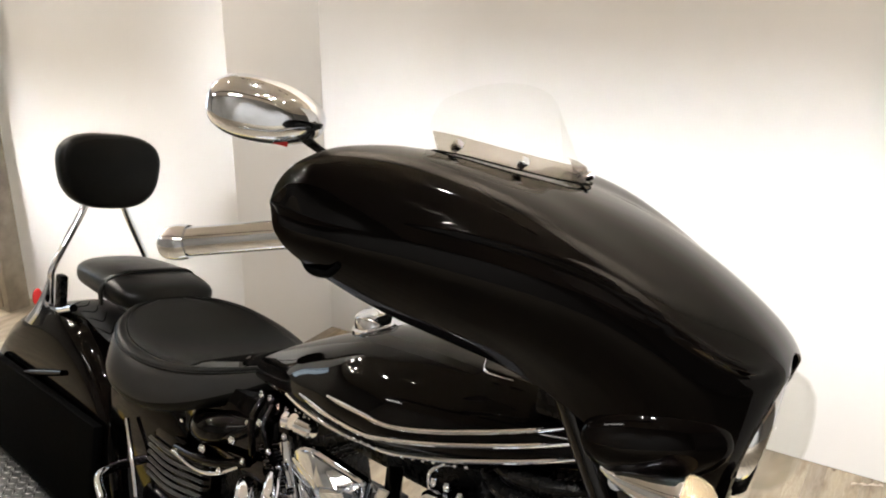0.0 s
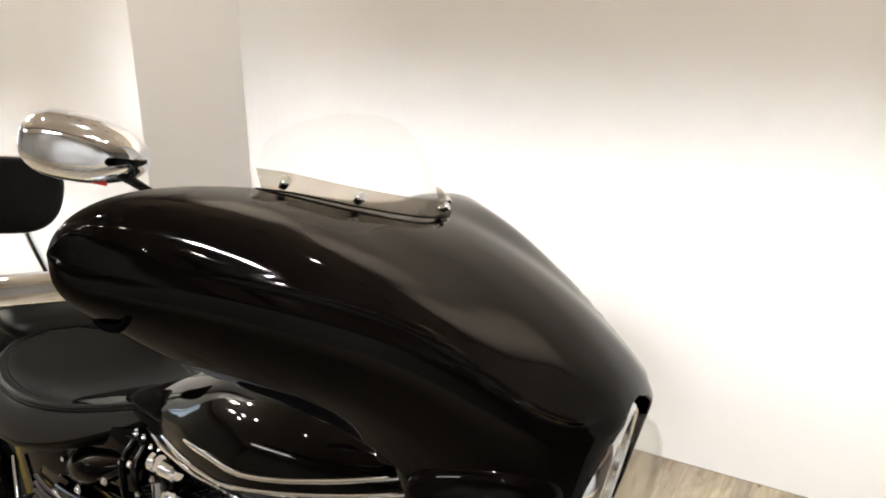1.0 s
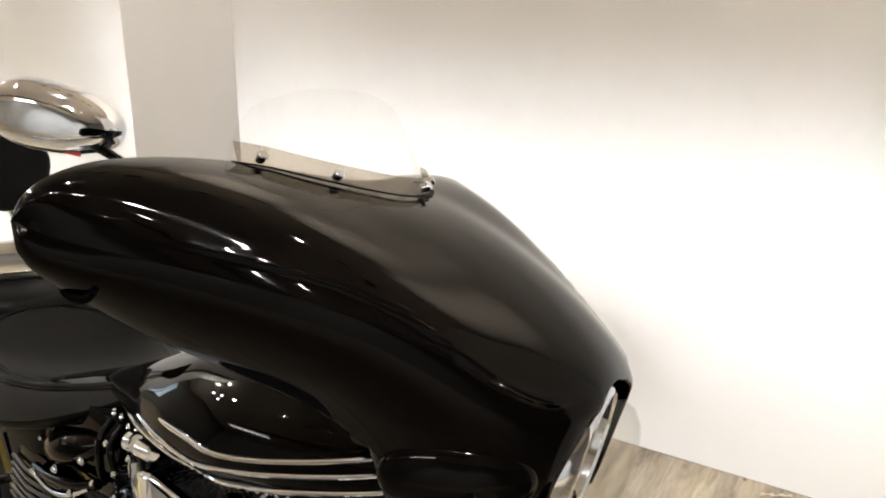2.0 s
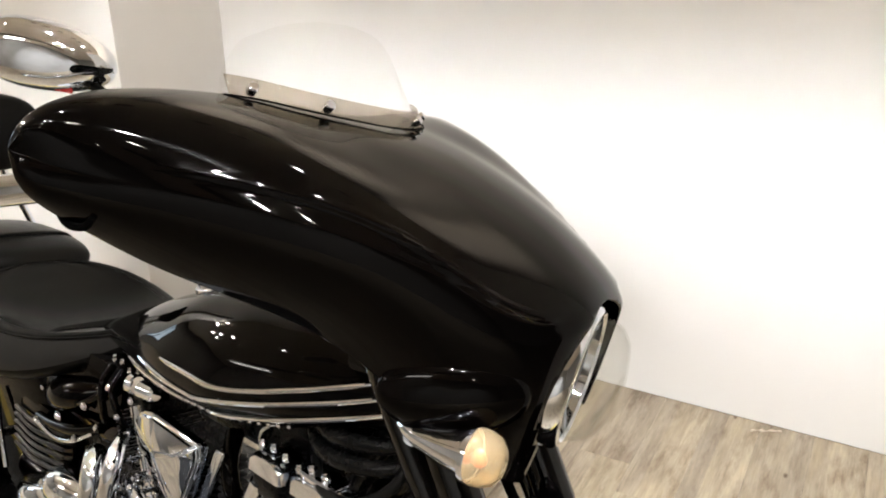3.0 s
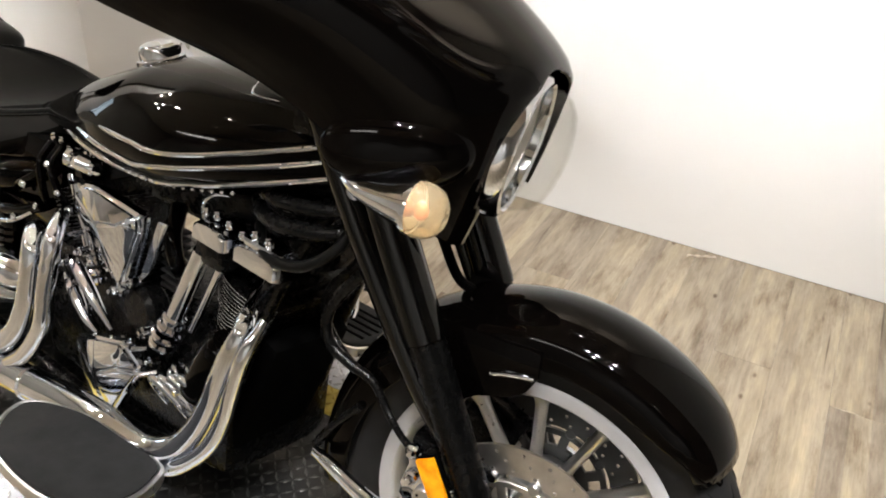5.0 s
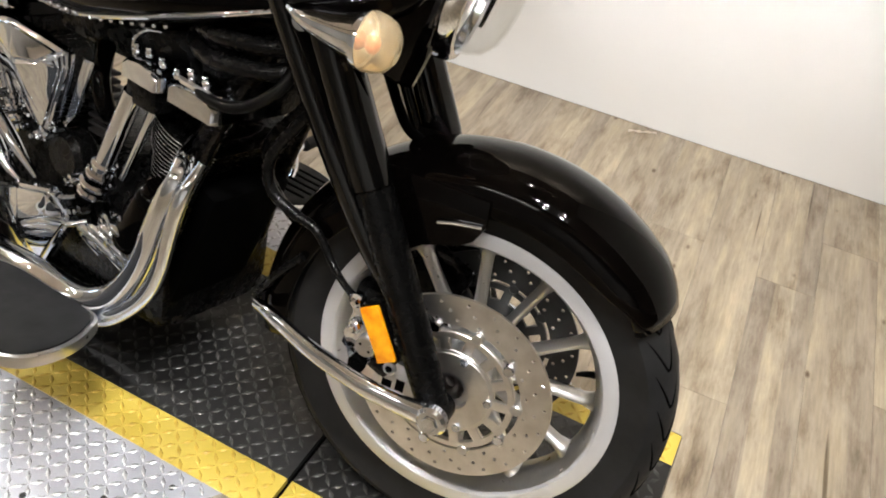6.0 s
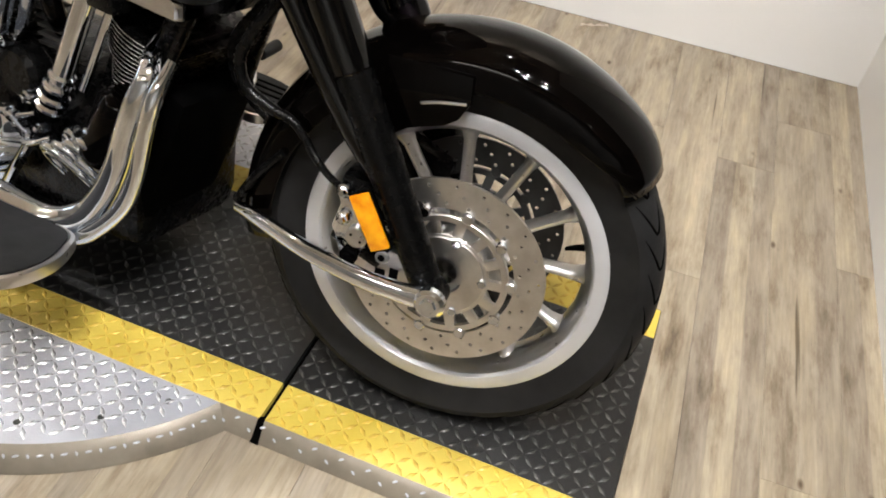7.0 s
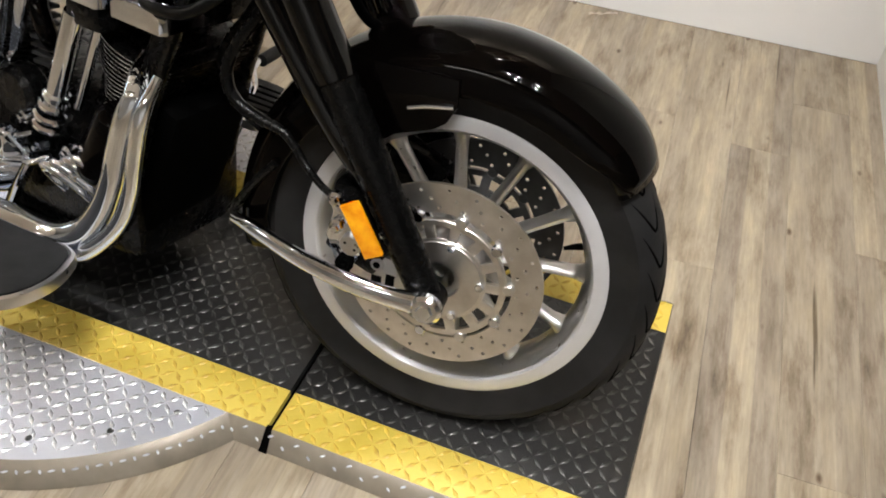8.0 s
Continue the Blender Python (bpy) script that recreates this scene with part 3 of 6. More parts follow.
def caliper(side):
    y = -0.118 * side
    bm = bmesh.new()
    box(bm, -0.155, -0.065, *sorted((y - 0.016 * side, y + 0.02 * side)), 0.335, 0.445, 0.012, Matrix.Translation((-0.125, 0, 0.39)) @ pose(0, 0, 0, 0, 22, 0) @ Matrix.Translation((0.125, 0, -0.39)))
    box(bm, -0.16, -0.06, *sorted((y + 0.022 * side, y + 0.064 * side)), 0.335, 0.45, 0.012, Matrix.Translation((-0.125, 0, 0.39)) @ pose(0, 0, 0, 0, 22, 0) @ Matrix.Translation((0.125, 0, -0.39)))
    box(bm, -0.165, -0.115, *sorted((y - 0.01 * side, y + 0.05 * side)), 0.4, 0.455, 0.012)
    c = part("brake_caliper", bm, satin, bike, "dark metal front brake caliper")
    for dx, dz, r, sides, metal in ((-0.153, 0.437, 0.011, 6, chrome), (-0.149, 0.394, 0.011, 6, chrome), (-0.134, 0.334, 0.014, 20, matt), (-0.079, 0.4, 0.006, 6, chrome)):
        bm = bmesh.new()
        disc(bm, (dx, y - 0.022 * side, dz), (0, 1, 0), r, 0.012, 20, 0.003)
        disc(bm, (dx, y - 0.03 * side, dz), (0, 1, 0), r * 0.62, 0.009, sides, 0.002)
        part("caliper_bolt", bm, metal, c)
    bm = bmesh.new()      # piston cap; dark discs stand in for the shade in two pin holes
    disc(bm, (-0.126, y - 0.02 * side, 0.368), (0, 1, 0), 0.0165, 0.012, 28, 0.002)
    cap = part("piston_cap", bm, alloy, c, "round bright cap with two dark pin marks")
    for k in (-1, 1):
        bm = bmesh.new()
        disc(bm, (-0.126 + 0.0075 * k, y - 0.0262 * side, 0.368 - 0.004 * k), (0, 1, 0), 0.0022, 0.002, 10, 0.0004)
        part("pin_mark", bm, matt, cap)
    bm = bmesh.new()      # cast lobes behind the bolts
    slab(bm, [(-0.168, 0.372), (-0.158, 0.412), (-0.166, 0.43), (-0.158, 0.447), (-0.144, 0.445), (-0.138, 0.42), (-0.118, 0.385), (-0.112, 0.35), (-0.13, 0.318), (-0.15, 0.33)], y - 0.017 * side, y + 0.012 * side, 0.003)
    part("caliper_lug", bm, casting, c, "rough cast lugs")
    bm = bmesh.new()
    slab(bm, [(-0.11, 0.318), (-0.103, 0.337), (-0.094, 0.352), (-0.083, 0.356), (-0.055, 0.354), (-0.042, 0.34), (-0.028, 0.316), (-0.028, 0.3), (-0.11, 0.3)], y - 0.012 * side, y - 0.002 * side, 0.0015)
    br = part("caliper_bracket", bm, alloy, c, "bright alloy caliper bracket")
    bm = bmesh.new()
    disc(bm, (-0.086, y - 0.013 * side, 0.343), (0, 1, 0), 0.011, 0.008, 24, 0.002)
    part("bracket_boss", bm, alloy, br)
    # dark pieces set on the bracket in place of the shade in open holes
    bm = bmesh.new()
    disc(bm, (-0.086, y - 0.0172 * side, 0.343), (0, 1, 0), 0.0055, 0.0015, 16, 0.0003)
    part("socket_mark", bm, matt, br, "dark disc standing in for a round hole")
    bm = bmesh.new()
    for x0, x1, z0, z1 in ((-0.072, -0.058, 0.31, 0.329), (-0.094, -0.078, 0.302, 0.322)):
        box(bm, x0, x1, *sorted((y - 0.0132 * side, y - 0.0118 * side)), z0, z1, 0.0005)
    part("slot_mark", bm, matt, br, "dark plates standing in for square slots")
    return c


caliper(1)
caliper(-1)
bm = bmesh.new()
box(bm, -0.0155, 0.0155, -0.004, 0.004, -0.0455, 0.0455, 0.002)
moved(bm, Matrix.Translation((-0.1025, -0.163, 0.413)) @ pose(0, 0, 0, 0, -30, 0) @ Matrix.Scale(0.95, 4))
refl = part("side_reflector", bm, amber, bike, "rectangular amber side reflector")
bm = bmesh.new()
box(bm, -0.0175, 0.0175, 0.0, 0.006, -0.048, 0.048, 0.002)
moved(bm, Matrix.Translation((-0.1025, -0.1605, 0.413)) @ pose(0, 0, 0, 0, -30, 0) @ Matrix.Scale(0.95, 4))
part("reflector_base", bm, matt, refl)
bm = bmesh.new()
tube(bm, [(-0.3, -0.05, 0.86), (-0.235, -0.02, 0.75), (-0.19, 0.0, 0.66), (-0.17, 0.03, 0.63)], 0.008, 10, 24)
part("brake_hose", bm, matt, bike, "black brake hose between the fork legs")
bm = bmesh.new()
tube(bm, [(-0.24, -0.09, 0.73), (-0.285, -0.1, 0.67), (-0.333, -0.1, 0.597), (-0.343, -0.1, 0.56), (-0.33, -0.1, 0.527), (-0.29, -0.1, 0.507), (-0.251, -0.1, 0.494), (-0.215, -0.105, 0.455), (-0.185, -0.12, 0.44), (-0.155, -0.138, 0.437)], [0.009, 0.009, 0.009, 0.009, 0.009, 0.0085, 0.007, 0.006, 0.0055, 0.0055], 12, 48)
part("brake_hose", bm, satin, bike, "black brake hose to the caliper")


# ---- batwing fairing ----
def lerp_table(table, y):
    for (y0, *a), (y1, *b) in zip(table, table[1:]):
        if y <= y1:
            f = (y - y0) / (y1 - y0)
            return [p + (q - p) * f for p, q in zip(a, b)]
    return list(table[-1][1:])


# |y|, then x and z of the rear top edge and of the lower edge
TOP_EDGE = [(0.0, -0.54, 1.184), (0.1, -0.553, 1.188), (0.2, -0.588, 1.195), (0.3, -0.61, 1.195), (0.4, -0.622, 1.19), (0.45, -0.625, 1.178), (0.472, -0.629, 1.166), (0.483, -0.634, 1.15), (0.488, -0.637, 1.13)]
LOW_EDGE = [(0.0, -0.145, 0.735), (0.1, -0.152, 0.74), (0.14, -0.17, 0.752), (0.17, -0.215, 0.79), (0.2, -0.285, 0.862), (0.24, -0.37, 0.925), (0.3, -0.46, 0.962), (0.36, -0.55, 0.995), (0.42, -0.605, 1.04), (0.45, -0.617, 1.06), (0.472, -0.626, 1.078), (0.483, -0.633, 1.096), (0.488, -0.637, 1.13)]
# |y|, then x and z of the crease along the widest line
CREASE = [(0.0, -0.088, 0.984), (0.08, -0.093, 0.982), (0.125, -0.109, 0.978), (0.156, -0.131, 0.98), (0.19, -0.177, 1.003), (0.23, -0.238, 1.033), (0.28, -0.312, 1.064), (0.33, -0.395, 1.084), (0.38, -0.485, 1.097), (0.43, -0.56, 1.106), (0.465, -0.6, 1.117), (0.48, -0.619, 1.125), (0.488, -0.637, 1.13)]
SPAN = 0.488


def smooth_table(table, y, sigma=0.016):
    """The table drawn as a smooth even curve; its end stays where it is."""
    sigma = max(1e-4, sigma * min(1, (SPAN - y) / 0.08))
    total, weight = [0.0] * (len(table[0]) - 1), 0.0
    end = lerp_table(table, SPAN)
    for k in range(-6, 7):
        q = abs(y + k * sigma * 0.45)
        got = lerp_table(table, q) if q <= SPAN else [2 * e - g for e, g in zip(end, lerp_table(table, 2 * SPAN - q))]
        w = math.exp(-0.5 * (k * 0.45) ** 2)
        weight += w
        total = [a + w * b for a, b in zip(total, got)]
    return [a / weight for a in total]


def ease(k):
    k = min(1, max(0, k))
    return k * k * (3 - 2 * k)


def fairing_skin(y, v):
    """y across, v from 0 at the rear top edge over the brow to 1 at the lower edge."""
    s = min(abs(y), SPAN)
    tx, tz = smooth_table(TOP_EDGE, s, 0.024)
    bx, bz = smooth_table(LOW_EDGE, s, 0.026)
    nx, nz = smooth_table(CREASE, s, 0.022)
    tz -= 0.045 * y * (1 - (s / SPAN) ** 3)
    top, nose_, low = Vector((tx, y, tz)), Vector((nx, y, nz)), Vector((bx, y, bz))
    fade = 1 - (s / SPAN) ** 2
    if v < 0.5:
        k = v / 0.5
        c = top.lerp(nose_, 0.5) + Vector((0.034, 0, 0.071)) * fade + Vector((0.03, 0, 0.03)) * (1 - fade)
        return top * (1 - k) ** 2 + c * 2 * k * (1 - k) + nose_ * k * k
    k = (v - 0.5) / 0.5
    out = Vector((0.035, 0, -0.03)) * ease((s - 0.04) / 0.19) * (0.35 + 0.65 * fade)
    c1 = nose_.lerp(low, 0.2) + out
    c2 = nose_.lerp(low, 0.62) + out
    return nose_ * (1 - k) ** 3 + c1 * 3 * k * (1 - k) ** 2 + c2 * 3 * k * k * (1 - k) + low * k ** 3


# |y| and v of the pressed line along the flank
PRESSED = [(0.0, 0.492), (0.1, 0.492), (0.15, 0.503), (0.19, 0.5), (0.21, 0.485), (0.222, 0.462), (0.24, 0.437), (0.27, 0.43), (0.488, 0.425)]


def fairing_point(y, v):
    """The skin with a raised bead and a shallow step below the pressed line."""
    s = min(abs(y), SPAN)
    d = v - smooth_table([(a, b, b) for a, b in PRESSED], s, 0.012)[0]
    mask = min(1, max(0, (s - 0.09) / 0.05)) * min(1, max(0, (0.40 - s) / 0.15))
    rise = 0.0028 * math.exp(-(d / 0.011) ** 2) - 0.0105 * min(1, max(0, (d - 0.008) / 0.016)) * max(0, 1 - max(0, d) / 0.4)
    p = fairing_skin(y, v)
    near = max(0.0, 1 - abs(v - 0.5) / 0.09) * min(1, max(0, (0.2 - s) / 0.08))
    if near > 0:      # the brow is rolled over, not sharp
        p = p.lerp((fairing_skin(y, v - 0.055) + fairing_skin(y, v + 0.055)) * 0.5, 0.62 * near)
    return p + Vector((0.62, math.copysign(0.62, y), 0.35)) * rise * mask


HEAD_C = Vector((-0.1226, 0, 0.874))
HEAD_M = Matrix.Translation(HEAD_C) @ Vector((0.981, 0.117, -0.156)).normalized().to_track_quat("Z", "Y").to_matrix().to_4x4()


def fairing():
    rows = []
    ny, nv = 110, 140
    for i in range(ny + 1):
        th = (i / ny - 0.5) * math.pi
        y = SPAN * math.sin(th)
        rows.append([fairing_point(y, j / nv) for j in range(nv + 1)])
    bm = bmesh.new()
    grid(bm, rows)
    bmesh.ops.remove_doubles(bm, verts=bm.verts, dist=0.0008)
    inv = HEAD_M.inverted()


    def rim(p):
        """Below nought inside the headlight's opening."""
        q = inv @ p
        a = math.atan2(q.y, q.x)
        up = max(0, math.sin(a))
        low = max(0, math.cos(a - LOW_SIDE)) ** 3
        ring = math.hypot(q.x, q.y) - (0.1105 + 0.003 * up + 0.009 * low)
        near = q.x * math.copysign(1, side.x)
        return min(ring, max(near - 0.085, -near - 0.25, q.y + 0.07))
    side = inv @ (HEAD_C + Vector((0, -0.07, -0.07)))
    LOW_SIDE = math.atan2(side.y, side.x)
    near = [e for e in bm.edges if (e.verts[0].co - HEAD_C).length < 0.22]
    cut = []
    for e in near:
        a, b = e.verts
        fa, fb = rim(a.co), rim(b.co)
        if fa * fb < 0:
            pa, pb = a.co.copy(), b.co.copy()
            lo, hi = 0.0, 1.0
            for _ in range(14):
                mid = (lo + hi) / 2
                if rim(pa.lerp(pb, mid)) * fa > 0:
                    lo = mid
                else:
                    hi = mid
            v = bmesh.utils.edge_split(e, a, min(0.98, max(0.02, mid)))[1]
            cut.append(v)
    bmesh.ops.connect_verts(bm, verts=cut)
    doomed = [f for f in bm.faces if (f.calc_center_median() - HEAD_C).length < 0.2 and rim(f.calc_center_median()) < 0]
    bmesh.ops.delete(bm, geom=doomed, context="FACES")
    ob = part("fairing", bm, paint, bike, "glossy black batwing handlebar fairing", 50)
    mod = ob.modifiers.new("thickness", "SOLIDIFY")
    mod.thickness, mod.offset = 0.005, -1
    # inner dash panel
    bm = bmesh.new()
    rows = []
    for i in range(25):
        y = 0.42 * (i / 12 - 1)
        s = abs(y)
        tx, tz = lerp_table(TOP_EDGE, s)
        bx, bz = lerp_table(LOW_EDGE, s)
        back = max(0, 1 - s / 0.24)
        rows.append([Vector((tx + 0.015, y, tz - 0.012)), Vector((tx + 0.05, y, tz - 0.05)), Vector((min(bx, tx + 0.1) + 0.02, y, max(bz + 0.04, 0.96))), Vector((bx + 0.015 - 0.09 * back, y, bz + 0.012 + 0.06 * back))])
    grid(bm, rows)
    part("dash_panel", bm, satin, ob, "black inner fairing panel")
    return ob


batwing = fairing()

# windshield: a low clear screen bent round the fairing's top
def screen_point(u, k):
    y = 0.219 * u - 0.01
    bx = max(-0.47 - 0.11 * u * u + 0.2 * y, lerp_table(TOP_EDGE, abs(y))[0] + 0.012)
    lo, hi = 0.0, 0.5
    for _ in range(12):
        mid = (lo + hi) / 2
        if fairing_point(y, mid).x < bx:
            lo = mid
        else:
            hi = mid
    bz = fairing_point(y, lo).z - 0.003
    h = 0.138 * (1 - abs(u) ** 2.2) ** 0.8 + 0.004
    fx, fz = bx + 0.035 * (1 - 0.4 * abs(u)), bz - 0.03
    return Vector((fx - (0.035 + 0.45 * h) * k, y * (1 - 0.06 * k), fz + (0.03 + h) * k))


rows = []
for i in range(49):
    u = (i / 24 - 1)
    rows.append([screen_point(u, 0.2 + 0.8 * j / 12) for j in range(13)])
bm = bmesh.new()
grid(bm, rows)
screen = part("windshield", bm, screen_clear, batwing, "low clear plastic windshield")
mod = screen.modifiers.new("thickness", "SOLIDIFY")
mod.thickness, mod.offset = 0.002, 0
screen.visible_shadow = False


def band_point(u, k):
    a, b = screen_point(u, 0.0), screen_point(u, 1.0)
    up = Vector((-0.4, 0, 0.9))
    foot = a + (b - a) * (0.03 / max(0.03, b.z - a.z))
    return foot + up * (0.003 + 0.03 * k) + Vector((0.004, 0, 0.001))


bm = bmesh.new()
grid(bm, [[band_point(i / 24 - 1, j / 4) for j in range(5)] for i in range(1, 48)])
band = part("screen_band", bm, sheen_pane, batwing, "lower band of the screen, tinted tan for a reflection")
mod = band.modifiers.new("thickness", "SOLIDIFY")
mod.thickness = 0.002
bm = bmesh.new()
tube(bm, [band_point(u / 10, 0.0) + Vector((0.002, 0, 0.0)) for u in range(-10, 11)], 0.0014, 8, 60)
part("screen_seal", bm, matt, batwing, "thin black rubber seal along the screen")
for u in (-0.8, -0.42, 0.42, 0.8):
    bm = bmesh.new()
    q = band_point(u, 0.45)
    nrm = (screen_point(u, 0.5) - screen_point(u, 0.2)).cross(band_point(u + 0.05, 0.45) - q).normalized()
    disc(bm, q, nrm, 0.0075, 0.018, 16, 0.002)
    disc(bm, q - Vector((-0.006, 0, 0.024)), nrm, 0.006, 0.016, 16, 0.002)
    part("screen_bolt", bm, chrome, batwing)


# ---- headlight ----
def headlight():
    bm = bmesh.new()
    lathe(bm, [(0.088, -0.01), (0.0895, 0.002), (0.094, 0.006), (0.101, 0.004), (0.1065, -0.003), (0.109, -0.014), (0.109, -0.035), (0.108, -0.09), (0.1, -0.12), (0.06, -0.15), (0.0005, -0.155)], HEAD_M, 64)
    h = part("headlight", bm, chrome, bike, "round headlight with chrome bezel and domed clear lens")
    bm = bmesh.new()
    lathe(bm, [(0.0885, -0.012), (0.083, -0.04), (0.066, -0.075), (0.03, -0.095), (0.0005, -0.098)], HEAD_M, 18)
    part("lamp_bowl", bm, reflector, h, "faceted mirror bowl", 8)
    bm = bmesh.new()
    lathe(bm, [(0.0905, 0.001), (0.09, 0.016), (0.082, 0.036), (0.065, 0.05), (0.045, 0.056), (0.022, 0.06), (0.0005, 0.061)], HEAD_M, 64)
    ln = part("lamp_lens", bm, lamp_clear, h, "domed clear lens")
    mod = ln.modifiers.new("thickness", "SOLIDIFY")
    mod.thickness, mod.offset = 0.003, -1
    ln.visible_shadow = False
    for dx, dy in ((0.045, 0.0), (-0.045, 0.0), (0.0, 0.045), (0, -0.045), (0.0, 0.0)):
        bm = bmesh.new()
        lathe(bm, [(0.024, -0.02), (0.02, -0.04), (0.008, -0.06), (0.0005, -0.062)], HEAD_M @ Matrix.Translation((dx, dy, 0)), 20)
        part("lamp_cup", bm, reflector, h)
    return h


headlight()
# dark ring added so that no light shows between bezel and fairing
bm = bmesh.new()
lathe(bm, [(0.107, -0.02), (0.1105, -0.026), (0.114, -0.04), (0.114, -0.06), (0.107, -0.065)], HEAD_M, 64, closed=True)
part("headlight_gap_ring", bm, matt, bike, "dark ring behind the headlight bezel")
bm = bmesh.new()
box(bm, -0.3, -0.2, -0.125, 0.03, 0.752, 0.795, 0.018)
part("lower_cowl", bm, paint, bike, "glossy black cowl under the headlight")
for k in (-1, 1):      # rounded bulge low on each flank of the fairing
    bm = bmesh.new()
    ball(bm, (-0.226, k * 0.179, 0.872), 0.098, 0.03, 0.053, pose(0, 0, 0, 0, -6, -24 * k), 48, 28)
    part("fairing_bulge", bm, paint, bike, "rounded glossy black lower bulge")


def turn_signal(side):
    y = -0.21 * side
    bm = bmesh.new()
    tube(bm, [(-0.285, y + 0.008 * side, 0.823), (-0.258, y, 0.821), (-0.22, y, 0.818), (-0.19, y, 0.817), (-0.176, y, 0.817)], [0.004, 0.013, 0.022, 0.0275, 0.029], 24, 24)
    s = part("turn_signal", bm, chrome, bike, "bullet-shaped chrome turn signal with clear lens")
    m = Matrix.Translation((-0.178, y, 0.817)) @ pose(0, 0, 0, 0, 90, 0) @ Matrix.Scale(1.12, 4)
    bm = bmesh.new()
    lathe(bm, [(0.0305, -0.004), (0.0315, 0.0), (0.0305, 0.004), (0.0285, 0.004)], m, 32)
    part("signal_ring", bm, chrome, s)
    bm = bmesh.new()
    lathe(bm, [(0.03, 0.0), (0.0315, 0.008), (0.0305, 0.018), (0.026, 0.029), (0.017, 0.036), (0.0005, 0.039)], m, 32)
    ln = part("signal_lens", bm, lens, s, "clear domed lens")
    mod = ln.modifiers.new("thickness", "SOLIDIFY")
    mod.thickness, mod.offset = 0.002, -1
    ln.visible_shadow = False
    bm = bmesh.new()
    lathe(bm, [(0.0285, 0.002), (0.022, -0.004), (0.01, -0.009), (0.0005, -0.01)], m, 28)
    part("signal_bowl", bm, cream, s, "pale reflector bowl")
    bm = bmesh.new()
    ball(bm, (-0.167, y, 0.815), 0.01, 0.008, 0.012)
    part("signal_bulb", bm, orange_bulb, s, "orange bulb")
    bm = bmesh.new()
    tube(bm, [(-0.26, y, 0.815), (-0.285, -0.15 * side, 0.8)], 0.012, 12, 3)
    part("signal_stem", bm, chrome, s)
    return s


turn_signal(1)
turn_signal(-1).location.x = -0.07


# ---- handlebar, grip, mirror ----
def handlebar(side):
    bm = bmesh.new()
    tube(bm, [(-0.45, -0.1 * side, 1.05), (-0.5, -0.25 * side, 1.09), (-0.6, -0.37 * side, 1.1), (-0.7, -0.42 * side, 1.075)], 0.0125, 14, 24)
    b = part("handlebar", bm, chrome, bike, "chrome handlebar")
    bm = bmesh.new()
    tube(bm, [(-0.64, -0.4 * side, 1.088), (-0.8, -0.452 * side, 1.051)], 0.0195, 24, 6)
    tube(bm, [(-0.8, -0.452 * side, 1.051), (-0.815, -0.457 * side, 1.048), (-0.832, -0.462 * side, 1.043), (-0.842, -0.465 * side, 1.041)], [0.022, 0.024, 0.02, 0.008], 24, 12)
    part("grip", bm, chrome, b, "smooth chrome grip with rounded end")
    bm = bmesh.new()
    y = -0.43 * side
    tube(bm, [(-0.615, y, 1.085), (-0.622, y - 0.004 * side, 1.066), (-0.614, y - 0.006 * side, 1.052), (-0.6, y - 0.004 * side, 1.046), (-0.585, y, 1.048), (-0.572, y, 1.06)], [0.006, 0.005, 0.005, 0.005, 0.005, 0.004], 10, 30)
    ball(bm, (-0.602, y - 0.002 * side, 1.062), 0.009, 0.006, 0.008)
    part("brake_lever", bm, matt, b, "dark metal lever bracket")
    return b


handlebar(1)
handlebar(-1)


def mirror(side):
    c = Vector((-0.825, -0.302 * side, 1.228))
    w = Vector((0.8, 0.6 * side, -0.12)).normalized()
    up = Vector((0.12, 0, 1))
    nrm = up.cross(w).normalized()
    up = w.cross(nrm).normalized()
    if nrm.x < 0:
        nrm = -nrm
    m = Matrix.Translation(c) @ Matrix((w, up, nrm)).transposed().to_4x4()
    rows = []
    for i in range(13):
        k = i / 12
        sc = math.cos(k * math.pi / 2) ** 0.6
        rows.append([m @ Vector((0.088 * sc * math.copysign(abs(math.cos(a)) ** 0.85, math.cos(a)), (0.047 + 0.008 * -math.cos(a)) * sc * math.copysign(abs(math.sin(a)) ** 0.85, math.sin(a)), 0.05 * math.sin(k * math.pi / 2) - 0.012)) for a in (2 * math.pi * j / 40 for j in range(40))])
    bm = bmesh.new()
    grid(bm, rows[:-1], wrap=True)
    bmesh.ops.holes_fill(bm, edges=bm.edges, sides=60)
    ob = part("mirror", bm, chrome, bike, "teardrop chrome mirror on a black stem")
    bm = bmesh.new()
    tube(bm, [c + w * 0.055 - up * 0.018 + nrm * 0.02, c + w * 0.1 - up * 0.04, Vector((-0.66, -0.28 * side, 1.175)), Vector((-0.62, -0.29 * side, 1.13))], [0.008, 0.0055, 0.0055, 0.0055], 10, 20)
    part("mirror_stem", bm, satin, ob, "thin black stem")
    bm = bmesh.new()
    box(bm, -0.011, 0.011, -0.0035, 0.0035, -0.003, 0.003, 0.001, m @ Matrix.Translation((0.03, -0.037, 0.014)))
    part("mirror_marker", bm, red, ob, "small red marker")
    return ob


mirror(1)


# ---- body: frame, tank, seats ----
def bpart(name, bm, mat, parent=None, label="", sharp=35):
    moved(bm, BODY)
    return part(name, bm, mat, parent or bike, label, sharp)


